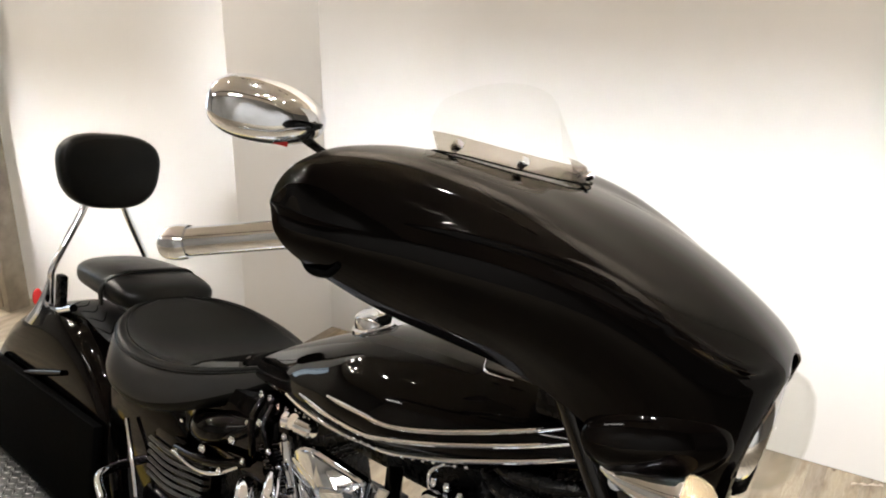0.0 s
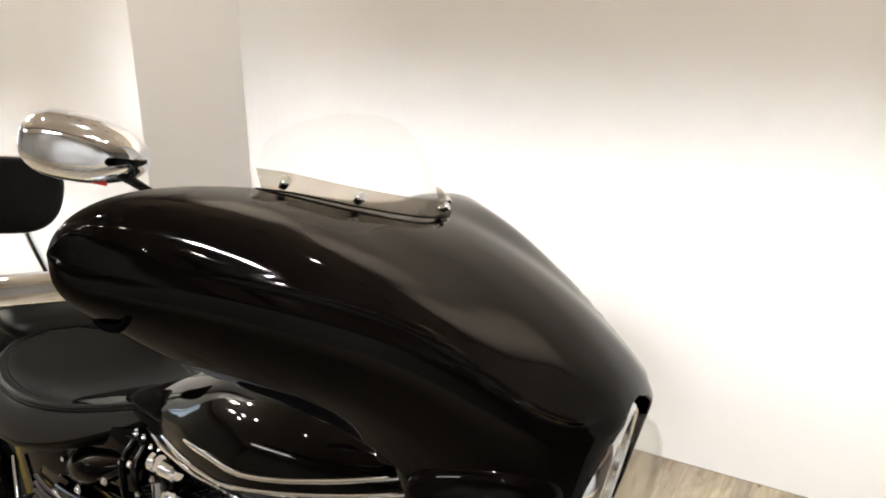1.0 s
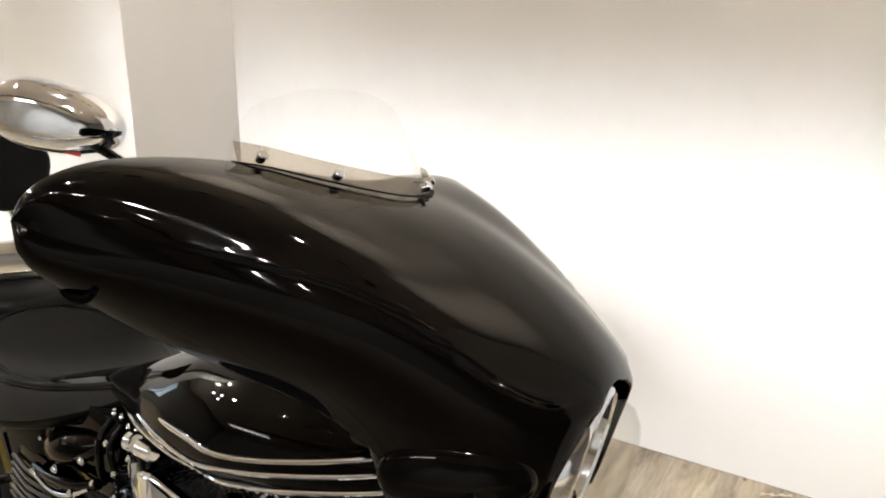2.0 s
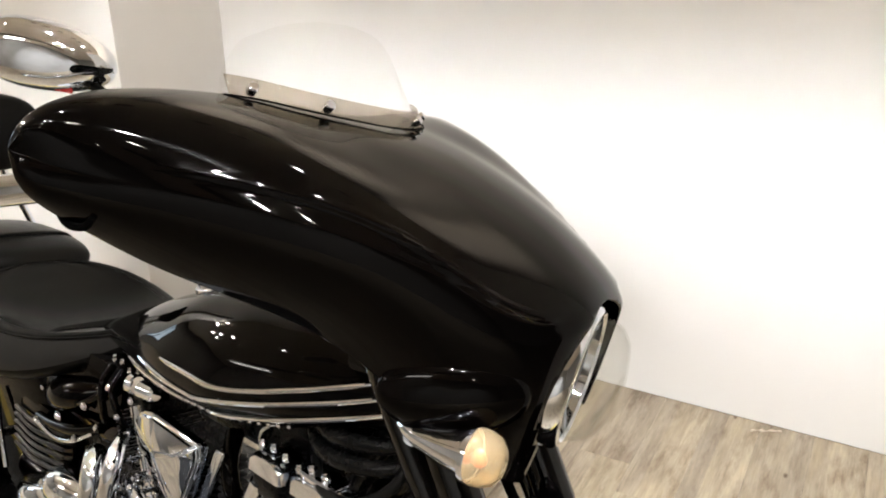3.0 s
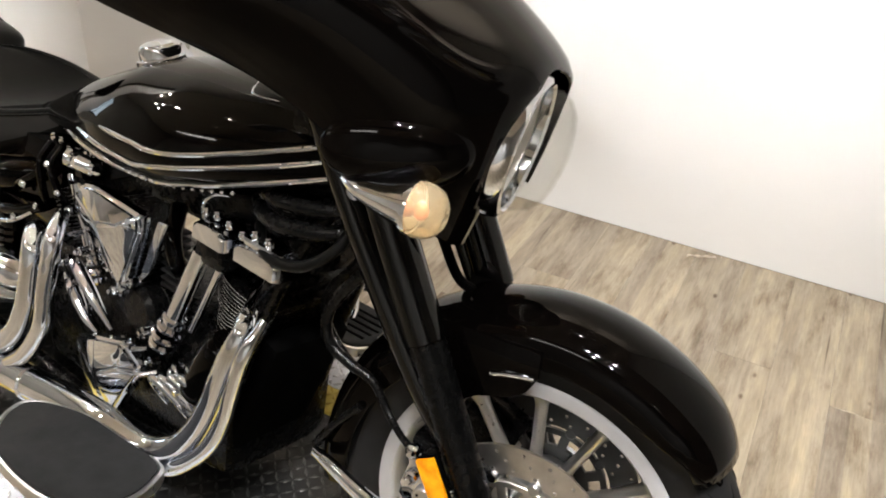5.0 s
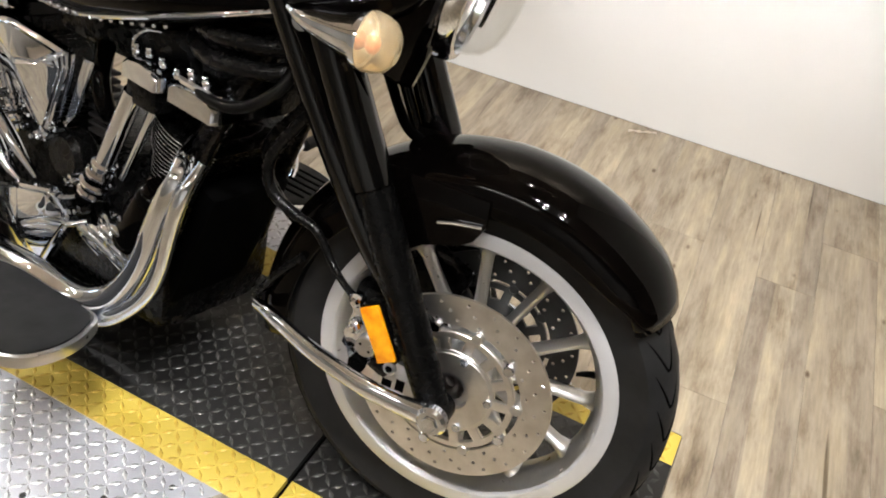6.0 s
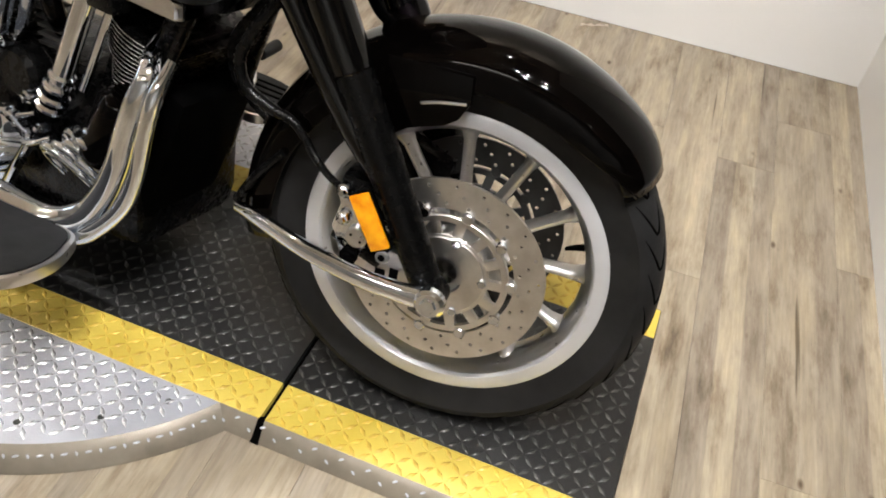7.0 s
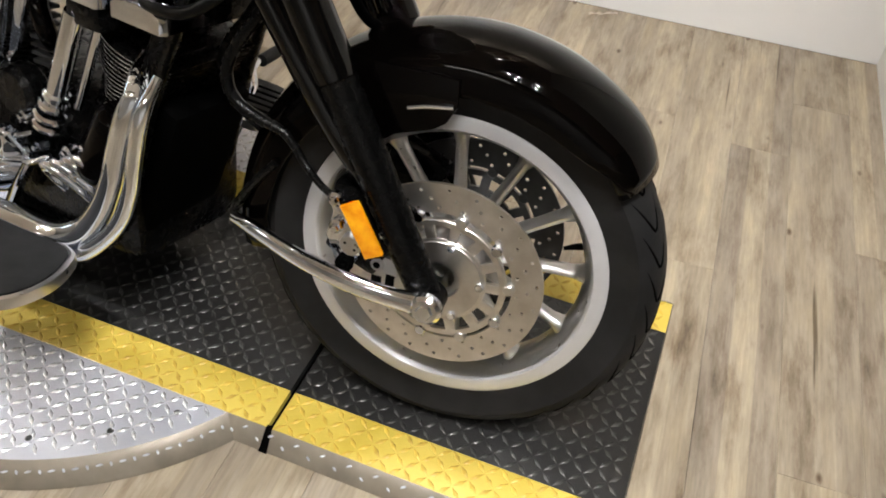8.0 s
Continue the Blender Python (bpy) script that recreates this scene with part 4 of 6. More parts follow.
TANK = [(-0.98, 0.03, 0.655, 0.63), (-0.9, 0.07, 0.69, 0.635), (-0.8, 0.105, 0.735, 0.64), (-0.65, 0.158, 0.80, 0.645), (-0.5, 0.192, 0.858, 0.643), (-0.35, 0.203, 0.878, 0.655), (-0.2, 0.188, 0.885, 0.69), (-0.07, 0.155, 0.88, 0.735), (0.03, 0.11, 0.865, 0.77), (0.07, 0.06, 0.85, 0.79)]


def tank_section(x):
    for a, b in zip(TANK, TANK[1:]):
        if x <= b[0]:
            f = (x - a[0]) / (b[0] - a[0])
            f2 = f
            return [p + (q - p) * f2 for p, q in zip(a[1:], b[1:])]
    return list(TANK[-1][1:])


def tank_point(x, a):
    """a: 0 at the right side's widest line, 90 on top, -90 below (degrees)."""
    w, zt, zb = (0, 0, 0)
    pts = [0, 0, 0]
    for dx in (-0.03, -0.015, 0, 0.015, 0.03):
        for k, q in enumerate(tank_section(min(max(x + dx, TANK[0][0]), TANK[-1][0]))):
            pts[k] += q / 5
    w, zt, zb = pts
    zm = zb + (zt - zb) * 0.34
    c, s = math.cos(radians(a)), math.sin(radians(a))
    yy = -w * math.copysign(abs(c) ** 0.8, c)
    zz = zm + ((zt - zm) if s > 0 else (zm - zb)) * math.copysign(abs(s) ** 1.0, s)
    return Vector((x, yy, zz))


def tank():
    rows = []
    for i in range(61):
        x = TANK[0][0] + (TANK[-1][0] - TANK[0][0]) * (0.5 - 0.5 * math.cos(math.pi * i / 60))
        rows.append([tank_point(x, 360 * j / 56) for j in range(56)])
    bm = bmesh.new()
    grid(bm, rows, wrap=True, cap=True)
    t = bpart("fuel_tank", bm, paint, None, "glossy black teardrop fuel tank", 60)
    # three chrome strips sweeping along each flank
    for side in (1, -1):
        for x0, x1, z0, zlow, z1 in ((-0.5, 0.0, 0.742, 0.747, 0.845), (-0.6, 0.0, 0.712, 0.71, 0.822), (-0.66, 0.0, 0.69, 0.668, 0.798)):
            pts = []
            for i in range(15):
                f = i / 14
                x = x0 + (x1 - x0) * f
                z = z0 + (zlow - z0) * min(1, f / 0.33) if f < 0.33 else zlow + (z1 - zlow) * ((f - 0.33) / 0.67) ** 1.2
                best = min((tank_point(x, a / 2) for a in range(-176, 120)), key=lambda q: abs(q.z - z))
                pts.append(Vector((best.x, side * (best.y - 0.0015), best.z)))
            bm = bmesh.new()
            tube(bm, pts, [0.002] + [0.0042] * 12 + [0.0035, 0.0025], 10, 56, side=(0, 0, 1))
            bpart("tank_strip", bm, chrome, t, "slim curved chrome strip")
    bm = bmesh.new()
    top = tank_point(-0.56, 90)
    lathe(bm, [(0.0005, 0.026), (0.02, 0.025), (0.032, 0.02), (0.037, 0.012), (0.038, 0.0), (0.044, -0.002), (0.046, -0.012)], Matrix.Translation(top + Vector((0, -0.03, 0.011))) @ pose(0, 0, 0, 14, -12, 0) @ Matrix.Scale(1.12, 4), 36)
    bpart("filler_cap", bm, chrome, t, "round chrome filler cap")
    for side in (1, -1):   # emblem
        bm = bmesh.new()
        q = tank_point(-0.2, 35)
        pts = [tank_point(-0.24, 70), tank_point(-0.212, 57), tank_point(-0.16, 56)]
        tube(bm, [Vector((p.x, side * (p.y - 0.001), p.z)) for p in pts], [0.001, 0.002, 0.001], 8, 14, side=(0, 0, 1))
        bpart("tank_emblem", bm, chrome, t, "small chrome tank emblem")
    return t


tank()


def cushion(stations, seg=40, n=40, power=0.75):
    """A padded body through stations of x, centre y, half width, top, bottom, dish depth."""
    rows = []
    for i in range(n + 1):
        u = i / n * (len(stations) - 1)
        k = min(int(u), len(stations) - 2)
        cols = []
        for c in range(6):
            p = [stations[max(0, min(len(stations) - 1, k + o))][c] for o in (-1, 0, 1, 2)]
            f = u - k
            cols.append(0.5 * (2 * p[1] + (p[2] - p[0]) * f + (2 * p[0] - 5 * p[1] + 4 * p[2] - p[3]) * f * f + (3 * p[1] - p[0] - 3 * p[2] + p[3]) * f ** 3))
        x, cy, w, zt, zb, dish = cols
        zm = zb + (zt - zb) * 0.55
        row = []
        for j in range(seg):
            a = 2 * math.pi * j / seg
            c, s = math.cos(a), math.sin(a)
            yy = w * math.copysign(abs(c) ** power, c)
            zz = zm + ((zt - zm) if s > 0 else (zm - zb)) * math.copysign(abs(s) ** power, s)
            if s > 0:
                zz -= dish * (1 - (yy / w) ** 2) ** 1.5 if abs(yy) < w else 0
            row.append(Vector((x, cy + yy, zz)))
        rows.append(row)
    bm = bmesh.new()
    grid(bm, rows, wrap=True, cap=True)
    return bm


def rider_seat():
    # half width, then heights of centre, ridge and lower edge along the seat
    st = [(-0.78, 0.03, 0.705, 0.703, 0.665), (-0.83, 0.07, 0.682, 0.685, 0.625), (-0.9, 0.115, 0.657, 0.664, 0.585), (-0.985, 0.178, 0.632, 0.648, 0.548), (-1.07, 0.222, 0.61, 0.645, 0.532), (-1.15, 0.238, 0.612, 0.652, 0.54), (-1.22, 0.232, 0.63, 0.664, 0.557), (-1.29, 0.195, 0.662, 0.684, 0.58), (-1.345, 0.13, 0.69, 0.698, 0.6), (-1.37, 0.05, 0.702, 0.702, 0.63)]
    n = 56
    q = spline([(a[1], a[2], a[3]) for a in st], n + 1)
    e = spline([(a[0], a[4], 0) for a in st], n + 1)
    rows = []
    for i in range(n + 1):
        x, zl, w, zc, zr = e[i].x, e[i].y, q[i].x, q[i].y, q[i].z
        # the skirt flares out from the rolled ridge round the dish to a tucked lower edge
        prof = [(0.0, zl), (0.75, zl), (0.95, zl + 0.002), (1.02, zl + 0.012), (1.035, zl + 0.024), (1.02, zl + 0.42 * (zr - zl)), (0.985, zl + 0.7 * (zr - zl)), (0.945, zr - 0.008),
                (0.91, zr), (0.87, zr + 0.0025), (0.83, zr), (0.8, zr - 0.005), (0.68, zr + 0.5 * (zc - zr)), (0.5, zr + 0.8 * (zc - zr)), (0.25, zr + 0.96 * (zc - zr))]
        row = [Vector((x, -w * f, z)) for f, z in prof] + [Vector((x, 0, zc))]
        row += [Vector((p.x, -p.y, p.z)) for p in row[-2:0:-1]]
        rows.append(row)
    bm = bmesh.new()
    grid(bm, rows, wrap=True, cap=True)
    ob = bpart("rider_seat", bm, [leather, skirt_leather], None, "wide dished black leather rider seat", 80)
    for face in ob.data.polygons:      # the skirt between lower edge and ridge, paler for the light it catches
        if min(face.index % 30, 29 - face.index % 30) in (4, 5, 6):
            face.material_index = 1
    for sgn in (1, -1):
        for f, dz, r in ((0.815, -0.0015, 0.0022), (0.95, -0.011, 0.0028)):
            bm = bmesh.new()
            tube(bm, [(e[i].x, -sgn * q[i].x * f, q[i].z + dz) for i in range(4, n - 1, 2)], r, 8, 90)
            bpart("seat_piping", bm, leather, ob, "raised black seam")
    return ob


seat = rider_seat()
pill = bpart("pillion_seat", cushion([(-1.39, 0.025, 0.09, 0.70, 0.66, 0), (-1.42, 0.025, 0.13, 0.727, 0.655, 0), (-1.5, 0.025, 0.14, 0.746, 0.65, 0), (-1.62, 0.03, 0.135, 0.75, 0.65, 0), (-1.74, 0.035, 0.12, 0.742, 0.65, 0), (-1.80, 0.035, 0.09, 0.727, 0.655, 0), (-1.825, 0.035, 0.05, 0.71, 0.66, 0)]), leather, None, "stepped black leather passenger seat", 60)
bm = bmesh.new()
tube(bm, [(-1.52, -0.117, 0.66), (-1.52, -0.116, 0.705), (-1.515, -0.075, 0.742), (-1.51, 0.025, 0.75), (-1.515, 0.125, 0.742), (-1.52, 0.166, 0.705)], 0.005, 8, 40, flat=2.2)
bpart("seat_strap", bm, leather, pill, "black leather strap across the seat")


# backrest on chrome posts
def backrest():
    rows = []
    c = Vector((-1.88, 0.06, 0.978))
    for i in range(15):
        k = i / 14 * 2 - 1
        sc = (1 - abs(k) ** 3.0) ** 0.5
        ring = []
        for j in range(48):
            a = 2 * math.pi * j / 48
            yy = 0.155 * math.copysign(abs(math.cos(a)) ** 0.7, math.cos(a))
            zz = 0.113 * math.copysign(abs(math.sin(a)) ** 0.75, math.sin(a))
            yy *= 1 + 0.10 * zz / 0.113
            ring.append(c + Vector((0.035 * k + 0.12 * zz * -0.6, yy * (0.86 + 0.14 * sc) if abs(k) < 1 else yy * 0.86, zz * (0.86 + 0.14 * sc))))
        rows.append(ring)
    bm = bmesh.new()
    grid(bm, rows, wrap=True, cap=True)
    b = bpart("backrest", bm, leather, None, "padded black leather passenger backrest", 60)
    for y0, y1, y2 in ((-0.005, -0.085, -0.09), (0.125, 0.21, 0.215)):
        bm = bmesh.new()
        tube(bm, [(-1.885, y0, 0.9), (-1.89, y0 - 0.003, 0.86), (-1.895, y1, 0.69), (-1.9, y2, 0.64), (-1.9, y2, 0.53)], 0.011, 14, 36)
        bpart("backrest_post", bm, chrome, b, "bent chrome support post")
    return b


backrest()

# dark panel added low behind the seat, to keep the rear frame black
bm = bmesh.new()
box(bm, -2.16, -1.42, -0.168, -0.138, 0.08, 0.36, 0.012)
bpart("rear_dark_panel", bm, matt, None, "matt black panel added to darken the rear fender's side")
# rear fender, rear wheel, tail
rows = []
for i in range(41):
    c = -math.cos(math.pi * i / 40)
    top = 0.13 + 0.455 * math.sqrt(max(0.0, 1 - c * c))
    low = min(0.1, top)
    row = []
    for f, y in ((0.0, 0.128), (0.5, 0.134), (0.84, 0.133), (0.93, 0.12), (0.98, 0.09), (1.0, 0.045), (1.0, 0.0)):
        row.append(Vector((-1.8 + 0.455 * c * (1 if f > 0.9 else 0.985), y, low + (top - low) * f)))
    row += [Vector((p.x, -p.y, p.z)) for p in row[-2::-1]]
    rows.append(row)
bm = bmesh.new()
grid(bm, rows)
rf = bpart("rear_fender", bm, paint, None, "deep black rear fender", 60)
mod = rf.modifiers.new("thickness", "SOLIDIFY")
mod.thickness = 0.004
wheel(bike, BODY @ Matrix.Translation((-1.76, 0.0, 0.30)) @ pose(0, 0, 0, 90, 0, 0), "rear_wheel", 0, 0.3, 0.08, 0.22)
bm = bmesh.new()
ball(bm, (-1.97, -0.1, 0.575), 0.016, 0.014, 0.028)
bpart("tail_light", bm, red, None, "small red tail lamp")
bm = bmesh.new()
tube(bm, [(-1.9, -0.09, 0.56), (-1.8, -0.1, 0.575), (-1.72, -0.1, 0.6)], 0.012, 12, 14)
box(bm, -1.97, -1.86, -0.11, -0.07, 0.5, 0.55, 0.01)
bpart("backrest_mount", bm, chrome, None, "chrome backrest mount with bolts")
bm = bmesh.new()
tube(bm, [(-2.06, -0.138, 0.305), (-1.9, -0.142, 0.36), (-1.68, -0.14, 0.425)], [0.006, 0.011, 0.008], 12, 20)
strut = bpart("fender_strut", bm, paint, None, "glossy black strut along the rear fender")
for x, z in ((-1.93, 0.325), (-1.88, 0.345), (-1.99, 0.24), (-2.02, 0.226), (-1.96, 0.3)):
    bm = bmesh.new()
    ball(bm, (x, -0.146, z), 0.009, 0.006, 0.009, None, 12, 8)
    bpart("strut_bolt", bm, chrome, strut)
bm = bmesh.new()
tube(bm, [(-1.68, -0.14, 0.21), (-1.715, -0.15, 0.14), (-1.745, -0.15, 0.08)], [0.004, 0.009, 0.006], 10, 14)
bpart("stay_rod", bm, chrome, None, "short chrome rod below the fender")
bm = bmesh.new()
tube(bm, [(-1.9, -0.09, 0.65), (-1.9, -0.1, 0.6), (-1.905, -0.115, 0.55), (-1.92, -0.13, 0.51)], [0.011, 0.016, 0.022, 0.026], 16, 16, flat=0.6)
bpart("post_foot", bm, chrome, None, "flared chrome foot of the backrest post")
bm = bmesh.new()
box(bm, -1.83, -1.79, -0.11, -0.085, 0.55, 0.68, 0.01)
bpart("mount_peg", bm, satin, None)


# ---- engine ----
def rocker_cover(eng, x0, z0, flip):
    """Two polished blocks with crowned tops over a cylinder head."""
    m = Matrix.Translation((x0, 0, z0)) @ pose(0, 0, 0, 0, 3 * flip, 0) @ Matrix.Diagonal((flip, 1, 1, 1))
    front = flip > 0
    near = -0.165 if front else -0.12
    shine = casting if front else paint

    def block(a, b, y0, z, h, crown):
        """A bar across the engine from x = a to b with a rounded crown."""
        bm = bmesh.new()
        rim = [(a, z), (a, z + h), (a + 0.012, z + h + crown * 0.7), ((a + b) / 2, z + h + crown), (b - 0.012, z + h + crown * 0.7), (b, z + h), (b, z)]
        rows = [[m @ Vector((a + (b - a) * 0.5 + (x - (a + b) / 2) * k, y, z + (w - z) * k)) for x, w in rim] for y, k in ((y0, 0.86), (y0 + 0.006, 0.97), (y0 + 0.014, 1.0), (0.12, 1.0), (0.13, 0.9))]
        grid(bm, rows, wrap=True, cap=True)
        bmesh.ops.bevel(bm, geom=[e for e in bm.edges if e.is_manifold and e.calc_face_angle(0) > 0.6], offset=0.003, segments=2, affect="EDGES")
        return bm
    r = bpart("rocker_cover", block(-0.1, -0.02, near, -0.014, 0.022, 0.014), shine, eng, "polished chrome rocker cover" if front else "glossy black rocker cover", 40)
    bpart("rocker_block", block(-0.014, 0.09, near + 0.012, -0.02, 0.024, 0.012), shine, r, "", 40)
    bm = bmesh.new()
    box(bm, 0.012, 0.078, near + 0.01, -0.08, 0.016, 0.03, 0.006, m)
    bpart("rocker_cap", bm, shine, r)
    bm = bmesh.new()
    tube(bm, [m @ Vector((-0.104, near + 0.03, 0.0)), m @ Vector((-0.108, near + 0.03, 0.03)), m @ Vector((-0.092, near + 0.035, 0.052)), m @ Vector((-0.075, near + 0.05, 0.055))], [0.003, 0.0045, 0.0045, 0.003], 10, 20)
    bpart("lifting_ear", bm, shine, r, "curved bright ear on the cover")
    bm = bmesh.new()
    box(bm, -0.094, -0.026, near + 0.007, 0.12, -0.054, -0.013, 0.008, m)
    bpart("head_block", bm, satin, r, "black head casting")
    for dx, dz in ((-0.088, 0.026), (-0.06, 0.03), (-0.03, 0.026), (0.002, 0.022), (0.03, 0.034), (0.06, 0.034), (0.092, 0.018)):
        bm = bmesh.new()
        q = m @ Vector((dx, near + 0.02, dz))
        disc(bm, q, (0, -0.3, 1), 0.0075, 0.012, 12, 0.003)
        disc(bm, q + Vector((0, -0.002, 0.006)), (0, -0.3, 1), 0.0045, 0.008, 6, 0.001)
        bpart("cover_bolt", bm, chrome, r)


def engine():
    bm = bmesh.new()
    box(bm, -0.85, -0.22, -0.11, 0.16, 0.14, 0.43, 0.05)
    box(bm, -1.1, -0.8, -0.1, 0.14, 0.18, 0.48, 0.05)
    eng = bpart("engine", bm, satin, None, "black V-twin engine with polished covers")
    for cx, lean, x0, flip in ((-0.258, 20, -0.18, 1), (-0.7, -20, -0.745, -1)):
        m = Matrix.Translation((cx, 0, 0.425)) @ pose(0, 0, 0, 0, lean, 0)
        bm = bmesh.new()
        box(bm, -0.055, 0.055, -0.09, 0.1, -0.03, 0.14, 0.01, m)
        c = bpart("cylinder", bm, satin, eng, "black finned cylinder")
        for k in range(17):
            bm = bmesh.new()
            hw = 0.034 + 0.0017 * k + (0.014 if k > 8 else 0)
            nose = -0.115 - 0.0009 * k
            rim_line = [Vector((hw * (i / 8 - 1), nose + 0.038 * abs(i / 8 - 1) ** 2.2, 0.0015 + 0.008 * k)) for i in range(17)]
            loop = rim_line + [Vector((hw, 0.11, 0.0015 + 0.008 * k)), Vector((-hw, 0.11, 0.0015 + 0.008 * k))]
            grid(bm, [[m @ (p + Vector((0, 0, d))) for p in loop] for d in (-0.001, 0.001)], wrap=True, cap=True)
            fin = bpart("cooling_fin", bm, satin, c, "thin black cooling fin with a bright edge" if flip > 0 else "")
            if flip > 0 and k > 3:
                bm = bmesh.new()
                tube(bm, [m @ (p + Vector((0, 0.0004, 0))) for p in rim_line], 0.0006, 6, 24)
                part("fin_edge", moved(bm, BODY), alloy, c, "bright machined fin edge")
        rocker_cover(eng, x0, 0.63 if flip > 0 else 0.6, flip)
        # pushrod tube with its cup
        bm = bmesh.new()
        p0, p1 = Vector((-0.334, -0.152, 0.435)), Vector((-0.268, -0.146, 0.595))
        if flip < 0:
            p0, p1 = Vector((-0.64, -0.11, 0.43)), Vector((-0.7, -0.11, 0.57))
        tube(bm, [p0, p1], 0.0165, 20, 6)
        p = bpart("pushrod_tube", bm, chrome, eng, "thick chrome pushrod tube")
        bm = bmesh.new()
        for f, r in ((-0.02, 0.024), (0.1, 0.021), (-0.14, 0.028), (-0.26, 0.026)):
            disc(bm, p0.lerp(p1, f), p1 - p0, r, 0.013, 24, 0.004)
        bpart("tube_cup", bm, chrome, p, "ringed chrome cup at the tube's foot")
        bm = bmesh.new()
        off = Vector((0.03, 0.02, -0.005))
        tube(bm, [p0 + off, p1 + off], 0.008, 12, 4)
        bpart("oil_tube", bm, chrome, p)
    bm = bmesh.new()
    disc(bm, (-0.435, -0.13, 0.42), (0, 1, 0), 0.045, 0.05, 32, 0.01)
    bpart("ignition_cover", bm, satin, eng, "round black cover")
    for k in range(9):
        bm = bmesh.new()
        box(bm, -0.415, -0.36, -0.12, -0.1, 0.47 + 0.014 * k, 0.4755 + 0.014 * k, 0.001)
        bpart("inner_fin", bm, dark_steel, eng)
    return eng


engine()


def facets(name, corners, faces, label, back=0.03, bev=0.007):
    """A faceted polished cover from corners (x, y, z) and faces over them, closed behind."""
    bm = bmesh.new()
    v = [bm.verts.new(c) for c in corners]
    fs = [bm.faces.new([v[i] for i in f]) for f in faces]
    out = bmesh.ops.extrude_face_region(bm, geom=fs)
    for q in out["geom"]:
        if isinstance(q, bmesh.types.BMVert):
            q.co.y += back
    bmesh.ops.recalc_face_normals(bm, faces=bm.faces)
    bmesh.ops.bevel(bm, geom=bm.edges[:], offset=bev, segments=4, affect="EDGES", clamp_overlap=True)
    return bpart(name, bm, casting, None, label, 50)


facets("intake_cover",
       [(-0.605, -0.176, 0.592), (-0.575, -0.18, 0.618), (-0.53, -0.184, 0.628), (-0.395, -0.182, 0.617), (-0.43, -0.206, 0.59), (-0.485, -0.21, 0.58), (-0.445, -0.178, 0.468), (-0.465, -0.176, 0.462), (-0.595, -0.168, 0.54), (-0.405, -0.172, 0.585)],
       [(0, 1, 2, 5), (2, 3, 4, 5), (3, 9, 4), (4, 9, 6, 5), (5, 6, 7), (5, 7, 8, 0)], "faceted polished intake cover between the cylinders")
facets("intake_flange", [(-0.388, -0.15, 0.605), (-0.362, -0.15, 0.607), (-0.41, -0.15, 0.5), (-0.44, -0.15, 0.47)], [(0, 1, 2, 3)], "thin chrome flange behind the intake cover", 0.01, 0.002)
facets("cam_cover",
       [(-0.585, -0.185, 0.314), (-0.497, -0.2, 0.354), (-0.412, -0.198, 0.378), (-0.380, -0.18, 0.328), (-0.437, -0.178, 0.249), (-0.485, -0.172, 0.179), (-0.527, -0.17, 0.173), (-0.567, -0.172, 0.210), (-0.488, -0.208, 0.285), (-0.429, -0.2, 0.317)],
       [(0, 1, 8), (1, 2, 9, 8), (2, 3, 9), (3, 4, 8, 9), (4, 5, 8), (5, 6, 8), (6, 7, 8), (7, 0, 8)], "arrow-shaped polished lower engine cover")
# swept chrome blades and linkage between the covers
for pts, r in (([(-0.632, -0.165, 0.455), (-0.59, -0.175, 0.45), (-0.535, -0.175, 0.41), (-0.492, -0.165, 0.36)], [0.006, 0.013, 0.012, 0.005]),
               ([(-0.655, -0.16, 0.41), (-0.61, -0.17, 0.395), (-0.565, -0.17, 0.355), (-0.54, -0.165, 0.335)], [0.006, 0.014, 0.012, 0.006]),
               ([(-0.45, -0.165, 0.36), (-0.41, -0.175, 0.362), (-0.37, -0.17, 0.378)], [0.01, 0.008, 0.006]),
               ([(-0.42, -0.16, 0.33), (-0.38, -0.18, 0.325), (-0.34, -0.17, 0.345)], [0.008, 0.009, 0.005])):
    bm = bmesh.new()
    tube(bm, pts, r, 12, 22, flat=0.7)
    bpart("linkage_blade", bm, chrome, None, "curved chrome blade on the engine side")
for k in range(4):
    bm = bmesh.new()
    c = Vector((-0.345 + 0.026 * k, -0.15, 0.285 + 0.012 * k))
    pts = [c + Vector((0.03 * math.cos(a), -0.02 * math.sin(a) * 1.2, 0.045 * math.sin(a))) + Vector((0.03 * (1 - math.sin(a)), 0, 0)) for a in (radians(q) for q in (-10, 30, 70, 110, 150, 190))]
    tube(bm, pts, 0.0085, 12, 30)
    bpart("coil_ring", bm, chrome, None, "curved chrome ring")
for k, (x, z, r) in enumerate(((-0.47, 0.45, 0.014), (-0.44, 0.475, 0.01), (-0.49, 0.44, 0.008), (-0.395, 0.395, 0.012), (-0.37, 0.35, 0.009), (-0.3, 0.36, 0.016), (-0.285, 0.33, 0.011), (-0.56, 0.38, 0.008), (-0.6, 0.475, 0.009), (-0.62, 0.505, 0.007), (-0.255, 0.39, 0.009), (-0.24, 0.28, 0.01), (-0.66, 0.43, 0.008), (-0.545, 0.165, 0.009))):
    bm = bmesh.new()
    disc(bm, (x, -0.158, z), (0.2, 1, 0.1), r, 0.022, 6 if k % 3 == 1 else 18, 0.003)
    disc(bm, (x, -0.17, z), (0.2, 1, 0.1), r * 0.6, 0.014, 12, 0.002)
    bpart("engine_bolt", bm, chrome, None)
bm = bmesh.new()
box(bm, -0.31, -0.25, -0.15, -0.09, 0.28, 0.36, 0.015)
